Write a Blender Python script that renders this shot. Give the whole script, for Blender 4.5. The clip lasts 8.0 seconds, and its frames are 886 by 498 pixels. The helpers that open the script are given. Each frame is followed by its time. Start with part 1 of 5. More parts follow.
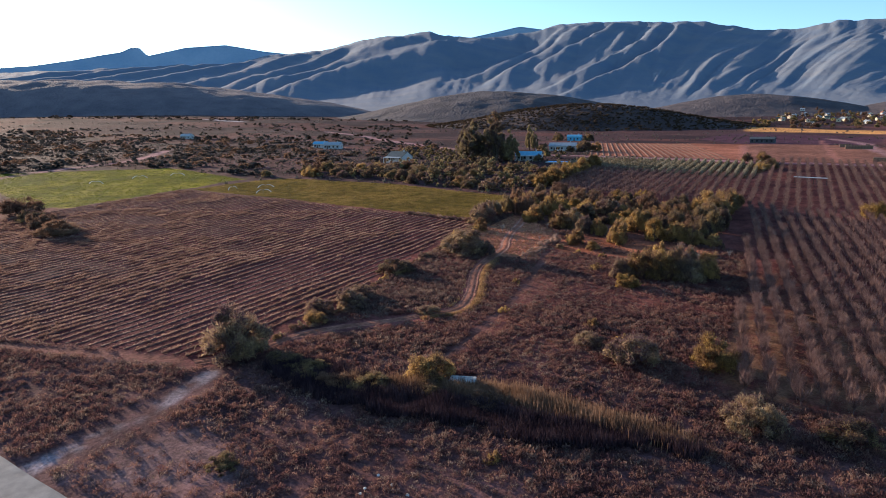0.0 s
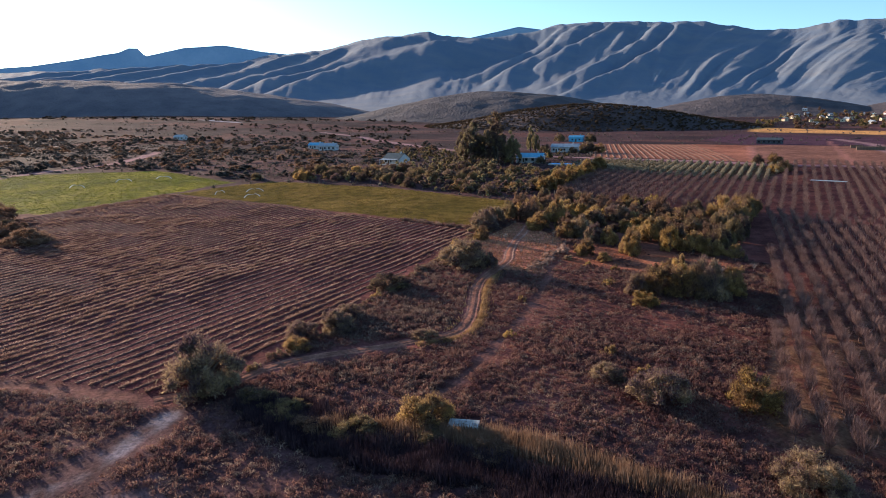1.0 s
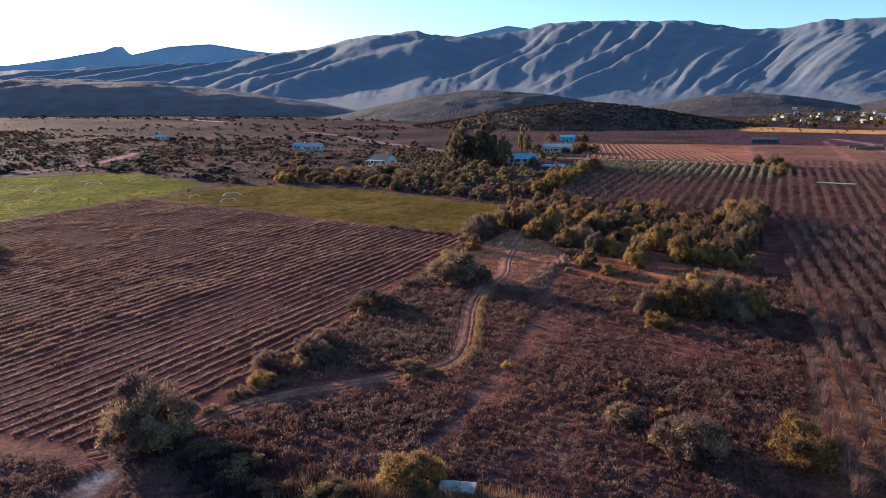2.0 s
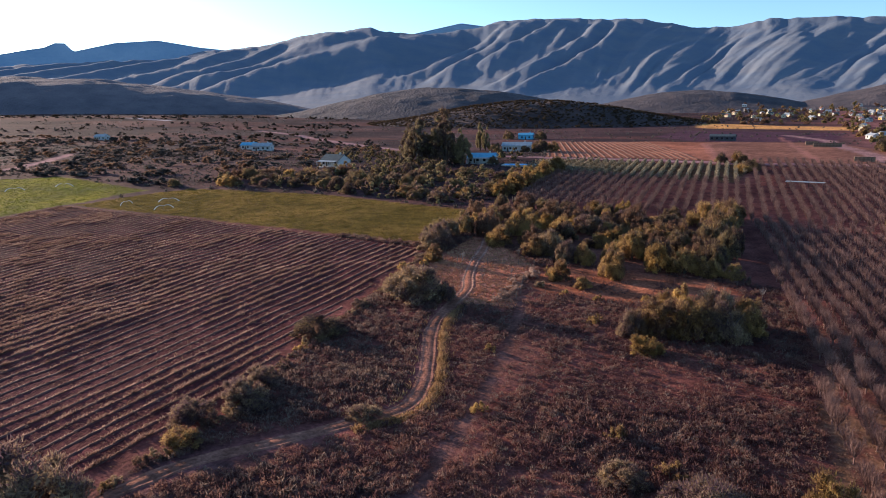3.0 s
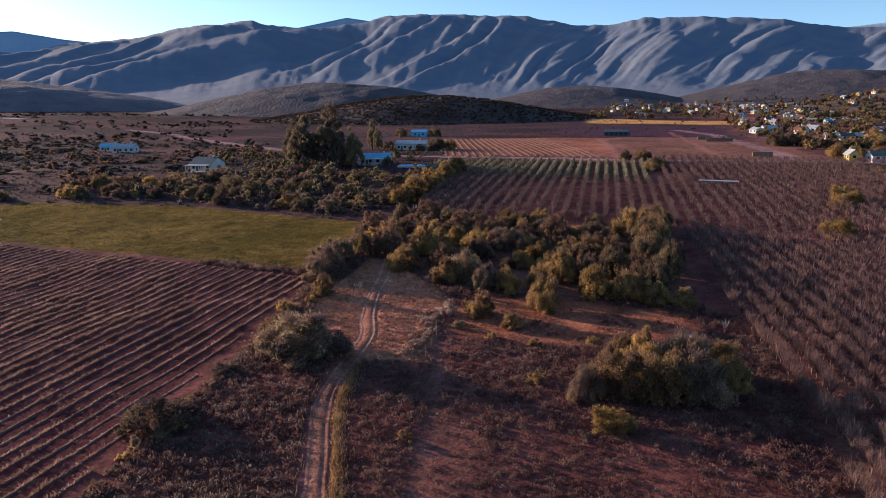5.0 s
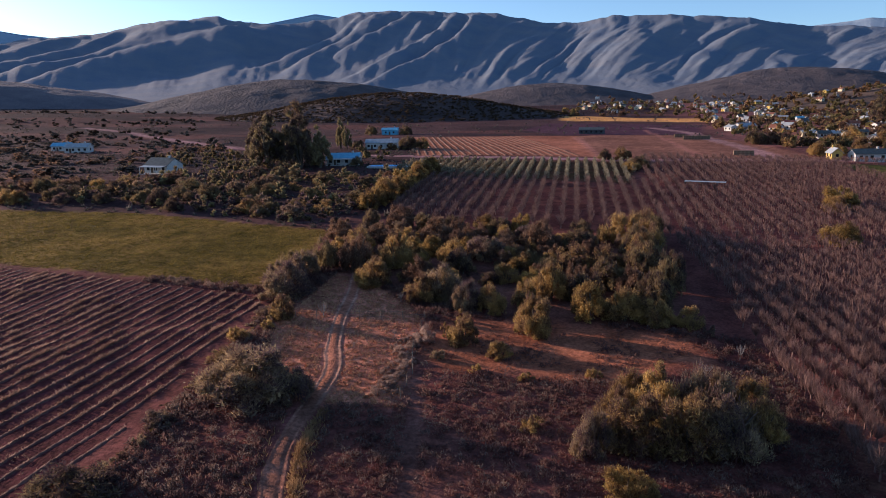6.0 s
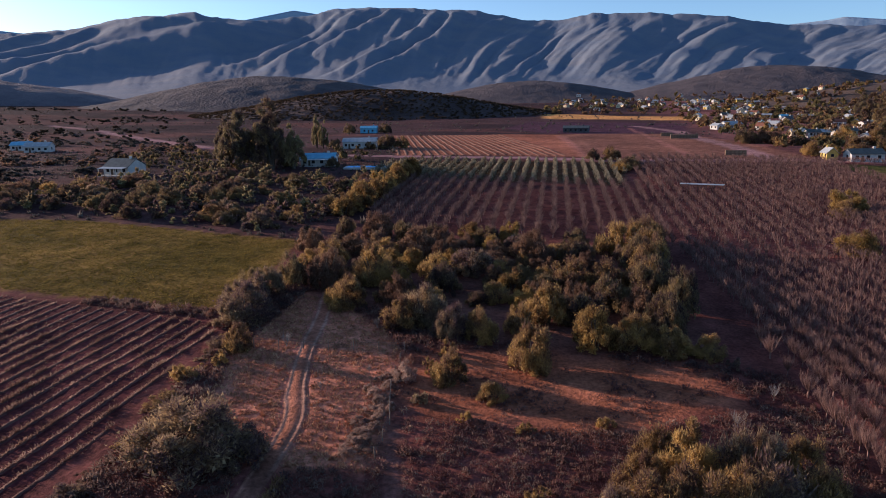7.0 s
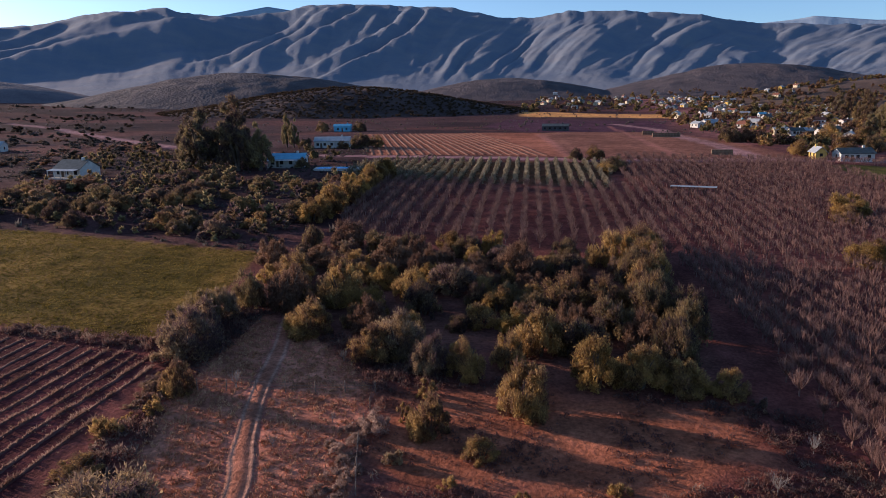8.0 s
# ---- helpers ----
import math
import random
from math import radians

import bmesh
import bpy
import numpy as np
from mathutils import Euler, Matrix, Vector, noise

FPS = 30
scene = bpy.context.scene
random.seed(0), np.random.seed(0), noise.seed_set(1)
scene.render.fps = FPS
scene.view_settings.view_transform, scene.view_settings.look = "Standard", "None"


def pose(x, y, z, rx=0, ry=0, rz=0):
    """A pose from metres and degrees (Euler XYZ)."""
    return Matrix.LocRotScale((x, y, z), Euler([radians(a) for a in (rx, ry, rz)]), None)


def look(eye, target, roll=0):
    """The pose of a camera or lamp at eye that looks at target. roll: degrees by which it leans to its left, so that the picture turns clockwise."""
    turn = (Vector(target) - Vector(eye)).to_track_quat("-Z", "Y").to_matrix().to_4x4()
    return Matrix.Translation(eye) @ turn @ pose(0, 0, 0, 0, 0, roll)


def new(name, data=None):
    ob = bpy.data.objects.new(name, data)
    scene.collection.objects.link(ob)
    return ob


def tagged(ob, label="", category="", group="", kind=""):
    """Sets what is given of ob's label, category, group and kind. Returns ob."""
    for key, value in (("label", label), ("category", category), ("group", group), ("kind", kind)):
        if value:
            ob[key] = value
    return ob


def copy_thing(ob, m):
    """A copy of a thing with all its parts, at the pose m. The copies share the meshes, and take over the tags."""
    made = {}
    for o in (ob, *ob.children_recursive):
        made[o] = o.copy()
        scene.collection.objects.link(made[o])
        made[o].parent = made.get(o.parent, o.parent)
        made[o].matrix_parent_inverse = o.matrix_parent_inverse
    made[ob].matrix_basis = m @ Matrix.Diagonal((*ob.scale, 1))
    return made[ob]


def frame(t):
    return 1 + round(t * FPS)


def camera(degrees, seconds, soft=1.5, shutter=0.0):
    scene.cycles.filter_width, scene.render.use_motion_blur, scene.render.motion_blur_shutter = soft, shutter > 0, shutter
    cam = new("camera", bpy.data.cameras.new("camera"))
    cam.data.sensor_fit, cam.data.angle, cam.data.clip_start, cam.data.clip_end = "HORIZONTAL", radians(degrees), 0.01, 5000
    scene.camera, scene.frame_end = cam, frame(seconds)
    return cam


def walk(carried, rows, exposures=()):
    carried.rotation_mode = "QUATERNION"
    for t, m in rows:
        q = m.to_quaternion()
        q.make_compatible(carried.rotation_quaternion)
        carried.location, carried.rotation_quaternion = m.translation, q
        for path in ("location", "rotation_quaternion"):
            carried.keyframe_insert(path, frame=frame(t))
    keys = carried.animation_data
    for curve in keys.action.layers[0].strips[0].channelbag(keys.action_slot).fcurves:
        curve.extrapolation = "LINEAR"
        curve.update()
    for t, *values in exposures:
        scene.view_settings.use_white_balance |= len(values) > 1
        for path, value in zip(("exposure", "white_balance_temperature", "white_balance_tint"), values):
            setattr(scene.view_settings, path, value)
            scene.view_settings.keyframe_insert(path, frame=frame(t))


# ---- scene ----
# ---------------------------------------------------------------- camera
cam = camera(65.4, 8.0, 0.9)
METRES, EYE, TILT, LEAN, TURN = 102.0, 36.0, 2.7, 0.0, 31.3
ROWS = [
    (0.0, 0.0, 0.0, 0.0, -0.16, -13.61, 0.65),
    (0.5, 0.001, 0.0591, -0.0029, -0.2, -13.59, 0.67),
    (1.0, 0.0019, 0.1209, -0.0059, -0.25, -13.58, 0.68),
    (2.5, 0.004, 0.3123, -0.0149, -2.64, -13.75, 0.64),
    (3.0, 0.0064, 0.3808, -0.0176, -4.82, -13.88, 0.65),
    (3.5, 0.0101, 0.4414, -0.0201, -6.93, -14.01, 0.62),
    (4.0, 0.0154, 0.5081, -0.023, -9.81, -14.11, 0.57),
    (4.5, 0.0222, 0.5694, -0.0258, -12.09, -14.19, 0.49),
    (6.0, 0.0559, 0.7513, -0.0347, -16.25, -14.52, 0.31),
    (6.5, 0.0707, 0.8073, -0.0374, -17.03, -14.61, 0.23),
    (7.0, 0.0897, 0.8725, -0.0409, -17.85, -14.72, 0.14),
    (7.5, 0.1071, 0.9277, -0.0438, -18.69, -14.83, 0.06),
    (8.0, 0.126, 0.9846, -0.047, -19.79, -14.92, -0.01),
]
walk(cam, [(t, pose(0, 0, EYE, TILT, LEAN, TURN) @ pose(METRES * x, METRES * y, METRES * z, 90 + pitch, roll, yaw)) for t, x, y, z, yaw, pitch, roll in ROWS],
     [(0.0, 0.98, 6190, 14), (2.5, 0.95, 6180, 17), (4.5, 0.71, 6180, 21.5), (8.0, 0.42, 6150, 25.5)])

# ---------------------------------------------------------------- light
SUN_BEARING, SUN_HEIGHT = -78.0, 11.5        # degrees clockwise from +y, and above the horizon
world = bpy.data.worlds.new("sky")
world.use_nodes = True
scene.world = world
sky = world.node_tree.nodes.new("ShaderNodeTexSky")
sky.sky_type, sky.sun_disc = "NISHITA", False
sky.sun_elevation, sky.sun_rotation = radians(SUN_HEIGHT), radians(SUN_BEARING)
sky.air_density, sky.dust_density, sky.ozone_density, sky.altitude = 0.65, 0.8, 1.5, 300
background = world.node_tree.nodes["Background"]
background.inputs["Strength"].default_value = 0.135
clear_air = world.node_tree.nodes.new("ShaderNodeVectorMath")
clear_air.operation = "MULTIPLY"
clear_air.inputs[1].default_value = (0.83, 1.04, 1.05)
world.node_tree.links.new(sky.outputs["Color"], clear_air.inputs[0])
world.node_tree.links.new(clear_air.outputs[0], background.inputs["Color"])
sun_way = Vector((math.sin(radians(SUN_BEARING)) * math.cos(radians(SUN_HEIGHT)), math.cos(radians(SUN_BEARING)) * math.cos(radians(SUN_HEIGHT)), math.sin(radians(SUN_HEIGHT))))
sun = new("sun", bpy.data.lights.new("sun", "SUN"))
sun.data.energy, sun.data.angle, sun.data.color = 5.0, radians(0.6), (1.0, 0.785, 0.565)
sun.matrix_world = look(sun_way * 500, (0, 0, 0))

# ---------------------------------------------------------------- arithmetic
CT, ST = math.cos(radians(TURN)), math.sin(radians(TURN))


def smooth(a, b, v):
    k = np.clip((np.asarray(v, float) - a) / (b - a), 0, 1)
    return k * k * (3 - 2 * k)


def lattice(i, j, seed):
    h = (i.astype(np.int64) * 374761393 + j.astype(np.int64) * 668265263 + seed * 982451653) & 0xFFFFFFFF
    h = ((h ^ (h >> 13)) * 1274126177) & 0xFFFFFFFF
    return ((h ^ (h >> 16)) & 0xFFFF) / 65535.0


def vn(x, y, seed=0):
    """Value noise, 0 to 1."""
    x, y = np.asarray(x, float), np.asarray(y, float)
    i, j = np.floor(x), np.floor(y)
    u, v = x - i, y - j
    u, v = u * u * (3 - 2 * u), v * v * (3 - 2 * v)
    a, b = lattice(i, j, seed), lattice(i + 1, j, seed)
    c, d = lattice(i, j + 1, seed), lattice(i + 1, j + 1, seed)
    return (a * (1 - u) + b * u) * (1 - v) + (c * (1 - u) + d * u) * v


def fbm(x, y, seed=0, n=4):
    return sum(vn(x * 2 ** k, y * 2 ** k, seed + k) * 0.5 ** (k + 1) for k in range(n)) / (1 - 0.5 ** n)


def ahead(x, y):
    return -ST * x + CT * y


def aside(x, y):
    return CT * x + ST * y


def place(a, d):
    """World x, y of a spot d metres ahead and a metres aside of the first eye."""
    return a * CT - d * ST, a * ST + d * CT


SLOPE = math.tan(radians(2.7))


def land(x, y):
    """Height of the ground."""
    x, y = np.asarray(x, float), np.asarray(y, float)
    f = np.clip(ahead(x, y), -150, 6000)
    rise = SLOPE * (330 - 22 * np.log1p(np.exp((330 - f) / 22)))
    wild = (fbm(x / 14, y / 14, 3, 3) - 0.5) * 0.7
    foot = 15 * smooth(420, 1250, f) + 13 * smooth(520, 1150, f) * smooth(150, -550, aside(x, y))
    return rise + foot + wild * smooth(20, 60, f) + (fbm(x / 160, y / 160, 9, 3) - 0.5) * 5 * smooth(420, 900, np.hypot(x, y))


def land1(x, y):
    return float(land(np.array([x]), np.array([y]))[0])


def inside(x, y, poly, soft=1.0):
    """1 inside a polygon given anticlockwise or clockwise, fading over soft metres at its edge."""
    x, y = np.asarray(x, float), np.asarray(y, float)
    hit, near = np.zeros(x.shape, bool), np.full(x.shape, 1e9)
    for (ax, ay), (bx, by) in zip(poly, poly[1:] + poly[:1]):
        cross = (ay > y) != (by > y)
        with np.errstate(divide="ignore", invalid="ignore"):
            hit ^= cross & (x < (bx - ax) * (y - ay) / (by - ay if by != ay else 1e-9) + ax)
        k = np.clip(((x - ax) * (bx - ax) + (y - ay) * (by - ay)) / ((bx - ax) ** 2 + (by - ay) ** 2), 0, 1)
        near = np.minimum(near, np.hypot(x - ax - k * (bx - ax), y - ay - k * (by - ay)))
    return smooth(-soft, soft, np.where(hit, near, -near))


def off_line(x, y, line):
    """Distance from a polyline."""
    near = np.full(np.shape(x), 1e9)
    for (ax, ay), (bx, by) in zip(line, line[1:]):
        k = np.clip(((x - ax) * (bx - ax) + (y - ay) * (by - ay)) / ((bx - ax) ** 2 + (by - ay) ** 2), 0, 1)
        near = np.minimum(near, np.hypot(x - ax - k * (bx - ax), y - ay - k * (by - ay)))
    return near


# ---------------------------------------------------------------- the plan
VINEYARD = [(-205, 30), (-106, 49), (-72.5, 58.5), (-73, 84), (-79, 112), (-86.5, 158), (-142, 161), (-204, 161), (-204, 120)]
GREEN_MEADOW = [(-330, 150), (-310, 158), (-268, 203), (-207, 191), (-205.5, 120), (-216, 112)]
DRY_MEADOW = [(-203.5, 163), (-88, 161.5), (-95, 199), (-150, 206), (-196, 199)]
CLEARING = [(-81, 172), (-74, 168), (-64.5, 158.5), (-60.8, 152), (-59.6, 143), (-57.6, 135), (-57.5, 129), (-66, 127), (-76, 135), (-80, 148)]
COPSE = [(-86, 178), (-92, 196), (-85, 209), (-60, 208), (-38, 206), (-30, 184), (-27, 161), (-41, 156), (-62, 163), (-76, 170)]
ORCHARD = [(-12, 82), (5, 83), (90, 90), (90, 345), (-30, 345), (-31, 277), (-98, 277), (-92, 232), (-86, 213), (-62, 212), (-38, 214), (-29, 212), (-24, 190), (-22, 176), (-20.5, 162), (-18.5, 150), (-16, 133), (-15, 108)]
YOUNG_ORCHARD = [(-112, 284), (-80, 279.5), (-35, 279), (-32, 331), (-112, 320)]
RED_FIELD = [(-120, 342), (34, 350), (14, 440), (-4, 490), (-70, 492), (-165, 478)]
OPEN_RED = [(-42, 157), (-27, 156), (-24, 147), (-36, 140), (-46, 139), (-55, 138), (-57.5, 141), (-58.5, 147), (-59.5, 153), (-55, 155)]
BARE_PATH = [(-50, 100), (-44, 103), (-47, 124), (-52, 130), (-54, 124), (-49, 108), (-46, 88), (-43, 84), (-44, 92)]
TRACK = [(-80, 178), (-75, 162.5), (-72.4, 151.7), (-69.2, 142), (-66.2, 134.5), (-64.5, 122), (-62.6, 115), (-58.4, 106), (-55.4, 99), (-54.6, 93.5), (-57.8, 88.6), (-62.4, 82), (-66.5, 76), (-68.8, 70), (-70, 64), (-74, 57)]
SIDE_PATH = [(-45.5, 72), (-46.3, 85), (-48.1, 99.7), (-52.6, 121.6), (-57, 136)]
BARE_GROUND = [(-67, 43.5), (-57, 46), (-47, 40), (-46, 35), (-57, 30.5), (-64, 33)]
ROAD_X, ROAD_Y = [-300, -120, -90, -75, -66, -58, -40, -10, 160], [42, 31, 29.5, 28.3, 27.6, 27.2, 26.2, 24, 8]
LOWER_TRACK = [(-66, 30), (-66.3, 40), (-67.5, 50), (-69, 56)]
STUBBLE_STRIP = [(-106, 790), (24, 748), (25, 680), (-98, 712)]
# outline of the knoll's cast shadow, painted into the ground colour
KNOLL_SHADOW = [(-104, 668), (18, 636), (2, 495), (-75, 497), (-110, 560)]
EAST_ROAD = [(-22, 592), (0, 520), (3, 455), (14, 382), (18, 352)]
FIELD_PATH = [(-66, 476), (-46, 338)]
FIELD_PATH_EAST = [(-27, 560), (-10, 352)]
VINE_EDGE = [(-205, 28), (-106, 47), (-76, 56.5)]
VINE_SIDE = [(-72.3, 58.5), (-72.6, 84), (-78.4, 112), (-85.8, 158)]
SAND_PATCH = [(-63, 33), (-51, 34), (-47, 41), (-53, 46), (-60, 45)]
WEST_TRACK = [(-296, 140), (-301, 150), (-309, 179), (-316, 215), (-345, 250), (-390, 295)]
PASTURE_EAST = [(34, 337), (90, 340), (90, 300), (40, 301)]
RIVER_SAND_GLINT = [(-790, 664), (-735, 652), (-690, 640)]
FAR_ROAD = [(-480, 560), (-398, 515), (-310, 446), (-224, 378), (-180, 352), (-130, 338), (-36, 336), (40, 350), (120, 352)]

# ---------------------------------------------------------------- materials


def nodes_of(name):
    m = bpy.data.materials.new(name)
    m.use_nodes = True
    return m, m.node_tree.nodes, m.node_tree.links, m.node_tree.nodes["Principled BSDF"]


def mottled(name, dark, light, scale=1.0, rough=0.9, bump=0.0, fine=8.0, metal=0.0, spread=0.0, island=0.0):
    """A surface between two colours with noise at two scales; scale is patches per metre."""
    m, ns, ln, bsdf = nodes_of(name)
    co = ns.new("ShaderNodeTexCoord")
    n1, n2 = ns.new("ShaderNodeTexNoise"), ns.new("ShaderNodeTexNoise")
    n1.inputs["Scale"].default_value, n1.inputs["Detail"].default_value = scale, 5
    n2.inputs["Scale"].default_value, n2.inputs["Detail"].default_value = scale * fine, 3
    for n in (n1, n2):
        ln.new(co.outputs["Object"], n.inputs["Vector"])
    mix = ns.new("ShaderNodeMath")
    mix.operation = "MULTIPLY_ADD"
    ln.new(n2.outputs["Fac"], mix.inputs[0])
    mix.inputs[1].default_value = 0.5
    add = ns.new("ShaderNodeMath")
    add.operation = "MULTIPLY_ADD"
    ln.new(n1.outputs["Fac"], add.inputs[0])
    add.inputs[1].default_value, add.inputs[2].default_value = 1.6, -0.55
    ln.new(add.outputs[0], mix.inputs[2])
    last = mix.outputs[0]
    for amount, kind, socket in ((spread, "ShaderNodeObjectInfo", "Random"), (island, "ShaderNodeNewGeometry", "Random Per Island")):
        if amount:
            info, more = ns.new(kind), ns.new("ShaderNodeMath")
            more.operation = "MULTIPLY_ADD"
            ln.new(info.outputs[socket], more.inputs[0])
            more.inputs[1].default_value = amount
            ln.new(last, more.inputs[2])
            shift = ns.new("ShaderNodeMath")
            shift.operation = "SUBTRACT"
            ln.new(more.outputs[0], shift.inputs[0])
            shift.inputs[1].default_value = amount / 2
            last = shift.outputs[0]
    ramp = ns.new("ShaderNodeValToRGB")
    ramp.color_ramp.elements[0].color, ramp.color_ramp.elements[1].color = (*dark, 1), (*light, 1)
    ramp.color_ramp.elements[0].position, ramp.color_ramp.elements[1].position = 0.2, 0.85
    ln.new(last, ramp.inputs["Fac"])
    ln.new(ramp.outputs["Color"], bsdf.inputs["Base Color"])
    bsdf.inputs["Roughness"].default_value, bsdf.inputs["Metallic"].default_value = rough, metal
    bsdf.inputs["Specular IOR Level"].default_value = 0.25
    if bump:
        b = ns.new("ShaderNodeBump")
        b.inputs["Strength"].default_value, b.inputs["Distance"].default_value = bump, 0.3 / scale
        ln.new(mix.outputs[0], b.inputs["Height"])
        ln.new(b.outputs["Normal"], bsdf.inputs["Normal"])
    return m


def leafy(name, dark, light, through_light=0.25):
    """Foliage: every leaf clump differs a little, light comes through the leaves."""
    m = mottled(name, dark, light, 0.35, 0.75, 0, 6, 0, 0.35, 0.5)
    ns, ln = m.node_tree.nodes, m.node_tree.links
    bsdf, out = ns["Principled BSDF"], ns["Material Output"]
    bsdf.inputs["Specular IOR Level"].default_value = 0.06
    trans, mix = ns.new("ShaderNodeBsdfTranslucent"), ns.new("ShaderNodeMixShader")
    ln.new(bsdf.inputs["Base Color"].links[0].from_socket, trans.inputs["Color"])
    mix.inputs["Fac"].default_value = through_light
    ln.new(bsdf.outputs[0], mix.inputs[1])
    ln.new(trans.outputs[0], mix.inputs[2])
    ln.new(mix.outputs[0], out.inputs["Surface"])
    return m


def ground_material():
    m, ns, ln, bsdf = nodes_of("earth_and_grass")
    at = ns.new("ShaderNodeAttribute")
    at.attribute_name = "soil"
    co = ns.new("ShaderNodeTexCoord")
    last = at.outputs["Color"]
    heights = []
    for scale, low, high in ((0.045, 0.75, 1.25), (0.35, 0.62, 1.4), (2.4, 0.6, 1.42)):
        n, r, mul = ns.new("ShaderNodeTexNoise"), ns.new("ShaderNodeMapRange"), ns.new("ShaderNodeVectorMath")
        n.inputs["Scale"].default_value, n.inputs["Detail"].default_value = scale, 6
        n.inputs["Roughness"].default_value = 0.62
        ln.new(co.outputs["Object"], n.inputs["Vector"])
        r.inputs["From Min"].default_value, r.inputs["From Max"].default_value = 0.3, 0.7
        r.inputs["To Min"].default_value, r.inputs["To Max"].default_value = low, high
        ln.new(n.outputs["Fac"], r.inputs["Value"])
        mul.operation = "SCALE"
        ln.new(last, mul.inputs[0])
        ln.new(r.outputs[0], mul.inputs["Scale"])
        last = mul.outputs[0]
        heights.append(n.outputs["Fac"])
    ln.new(last, bsdf.inputs["Base Color"])
    bsdf.inputs["Roughness"].default_value, bsdf.inputs["Specular IOR Level"].default_value = 0.95, 0.04
    b = ns.new("ShaderNodeBump")
    b.inputs["Strength"].default_value, b.inputs["Distance"].default_value = 0.7, 0.35
    ln.new(heights[2], b.inputs["Height"])
    ln.new(b.outputs["Normal"], bsdf.inputs["Normal"])
    return m


EARTH = ground_material()
# blue distance haze is mixed into the two mountain base colours
HAZED_ROCK_SCRUB = mottled("hazed_mountain_scrub", (0.126, 0.17, 0.235), (0.182, 0.204, 0.24), 0.01, 0.95, 0.12, 12)
HAZED_FAR_ROCK = mottled("hazed_distant_rock", (0.27, 0.37, 0.48), (0.38, 0.46, 0.55), 0.006, 0.95, 0.1, 9)
# haze put into the hill colours as grey-purple, the west hill also lightened
HAZED_FAR_HILL = mottled("hazed_far_hill_scrub", (0.055, 0.046, 0.053), (0.112, 0.09, 0.093), 0.035, 0.95, 0.6, 8)
HAZED_WEST_HILL = mottled("hazed_west_hill_scrub", (0.115, 0.1, 0.116), (0.19, 0.155, 0.165), 0.035, 0.95, 0.6, 8)
HAZED_TOWN_HILL = mottled("hazed_town_hill_scrub", (0.058, 0.047, 0.054), (0.108, 0.085, 0.088), 0.035, 0.95, 0.6, 8)
TOWN_SLOPE = mottled("town_slope_earth", (0.07, 0.045, 0.036), (0.15, 0.095, 0.07), 0.03, 0.95, 0.2, 9)
HILL_SCRUB = mottled("hill_scrub", (0.055, 0.036, 0.035), (0.11, 0.07, 0.062), 0.02, 0.95, 0.25, 9)
OLIVE = leafy("olive_leaves", (0.131, 0.075, 0.059), (0.560, 0.369, 0.136), 0.55)
GREY_LEAF = leafy("grey_leaves", (0.116, 0.070, 0.081), (0.429, 0.305, 0.171), 0.5)
PLAIN_LEAF = leafy("plain_scrub_leaves", (0.059, 0.051, 0.047), (0.159, 0.135, 0.117), 0.35)
FAR_LEAF = leafy("far_scrub_leaves", (0.033, 0.025, 0.019), (0.103, 0.069, 0.044), 0.35)
TREE_LEAF = leafy("village_leaves", (0.076, 0.053, 0.042), (0.269, 0.210, 0.090), 0.45)
GUM_LEAF = leafy("gum_leaves", (0.100, 0.069, 0.071), (0.337, 0.272, 0.129), 0.45)
BRUSH_LEAF = leafy("brush_leaves", (0.116, 0.070, 0.078), (0.459, 0.326, 0.178), 0.45)
BROWN_LEAF = leafy("brown_twigs", (0.123, 0.070, 0.054), (0.304, 0.186, 0.119), 0.45)
DARK_LEAF = leafy("dark_leaves", (0.078, 0.049, 0.053), (0.323, 0.232, 0.106), 0.45)
YELLOW_LEAF = leafy("yellow_leaves", (0.138, 0.080, 0.046), (0.541, 0.356, 0.116), 0.55)
SCRUB_LEAF = leafy("karoo_scrub", (0.121, 0.057, 0.058), (0.293, 0.162, 0.118), 0.45)
GREY_SCRUB = leafy("grey_karoo_scrub", (0.095, 0.060, 0.060), (0.336, 0.229, 0.171), 0.45)
STRAW = leafy("dry_straw", (0.18, 0.105, 0.07), (0.4, 0.26, 0.175), 0.35)
REED = leafy("dry_reeds", (0.12, 0.068, 0.045), (0.32, 0.19, 0.12), 0.4)
# purple-dark: the corner bush's shadow is put into the rush colour
SHADOW_RUSH = leafy("shadow_dark_rushes", (0.034, 0.02, 0.028), (0.085, 0.052, 0.06), 0.2)
STRAW_GOLD = leafy("golden_straw", (0.22, 0.125, 0.06), (0.46, 0.28, 0.14), 0.4)
VINE_STRAW = leafy("dry_vines", (0.151, 0.086, 0.068), (0.377, 0.241, 0.185), 0.55)
YOUNG_LEAF = leafy("young_orchard_leaves", (0.19, 0.155, 0.1), (0.48, 0.4, 0.28), 0.4)
ROW_EARTH = mottled("row_earth", (0.088, 0.036, 0.029), (0.17, 0.084, 0.066), 0.5, 0.95, 0.3, 7)
MEADOW_BLADE = leafy("meadow_grass", (0.100, 0.080, 0.016), (0.264, 0.181, 0.048), 0.4)
GREEN_BLADE = leafy("green_grass", (0.065, 0.09, 0.005), (0.155, 0.165, 0.011), 0.35)
RED_RIDGE = mottled("red_ridge_soil", (0.2, 0.085, 0.05), (0.3, 0.135, 0.08), 0.3, 0.95, 0.2)
TWIG = mottled("bare_twigs", (0.11, 0.058, 0.05), (0.3, 0.176, 0.145), 1.2, 0.9, 0, 6, 0, 0.4, 0.3)
BARK = mottled("bark", (0.06, 0.045, 0.035), (0.17, 0.13, 0.1), 3, 0.9, 0.4)
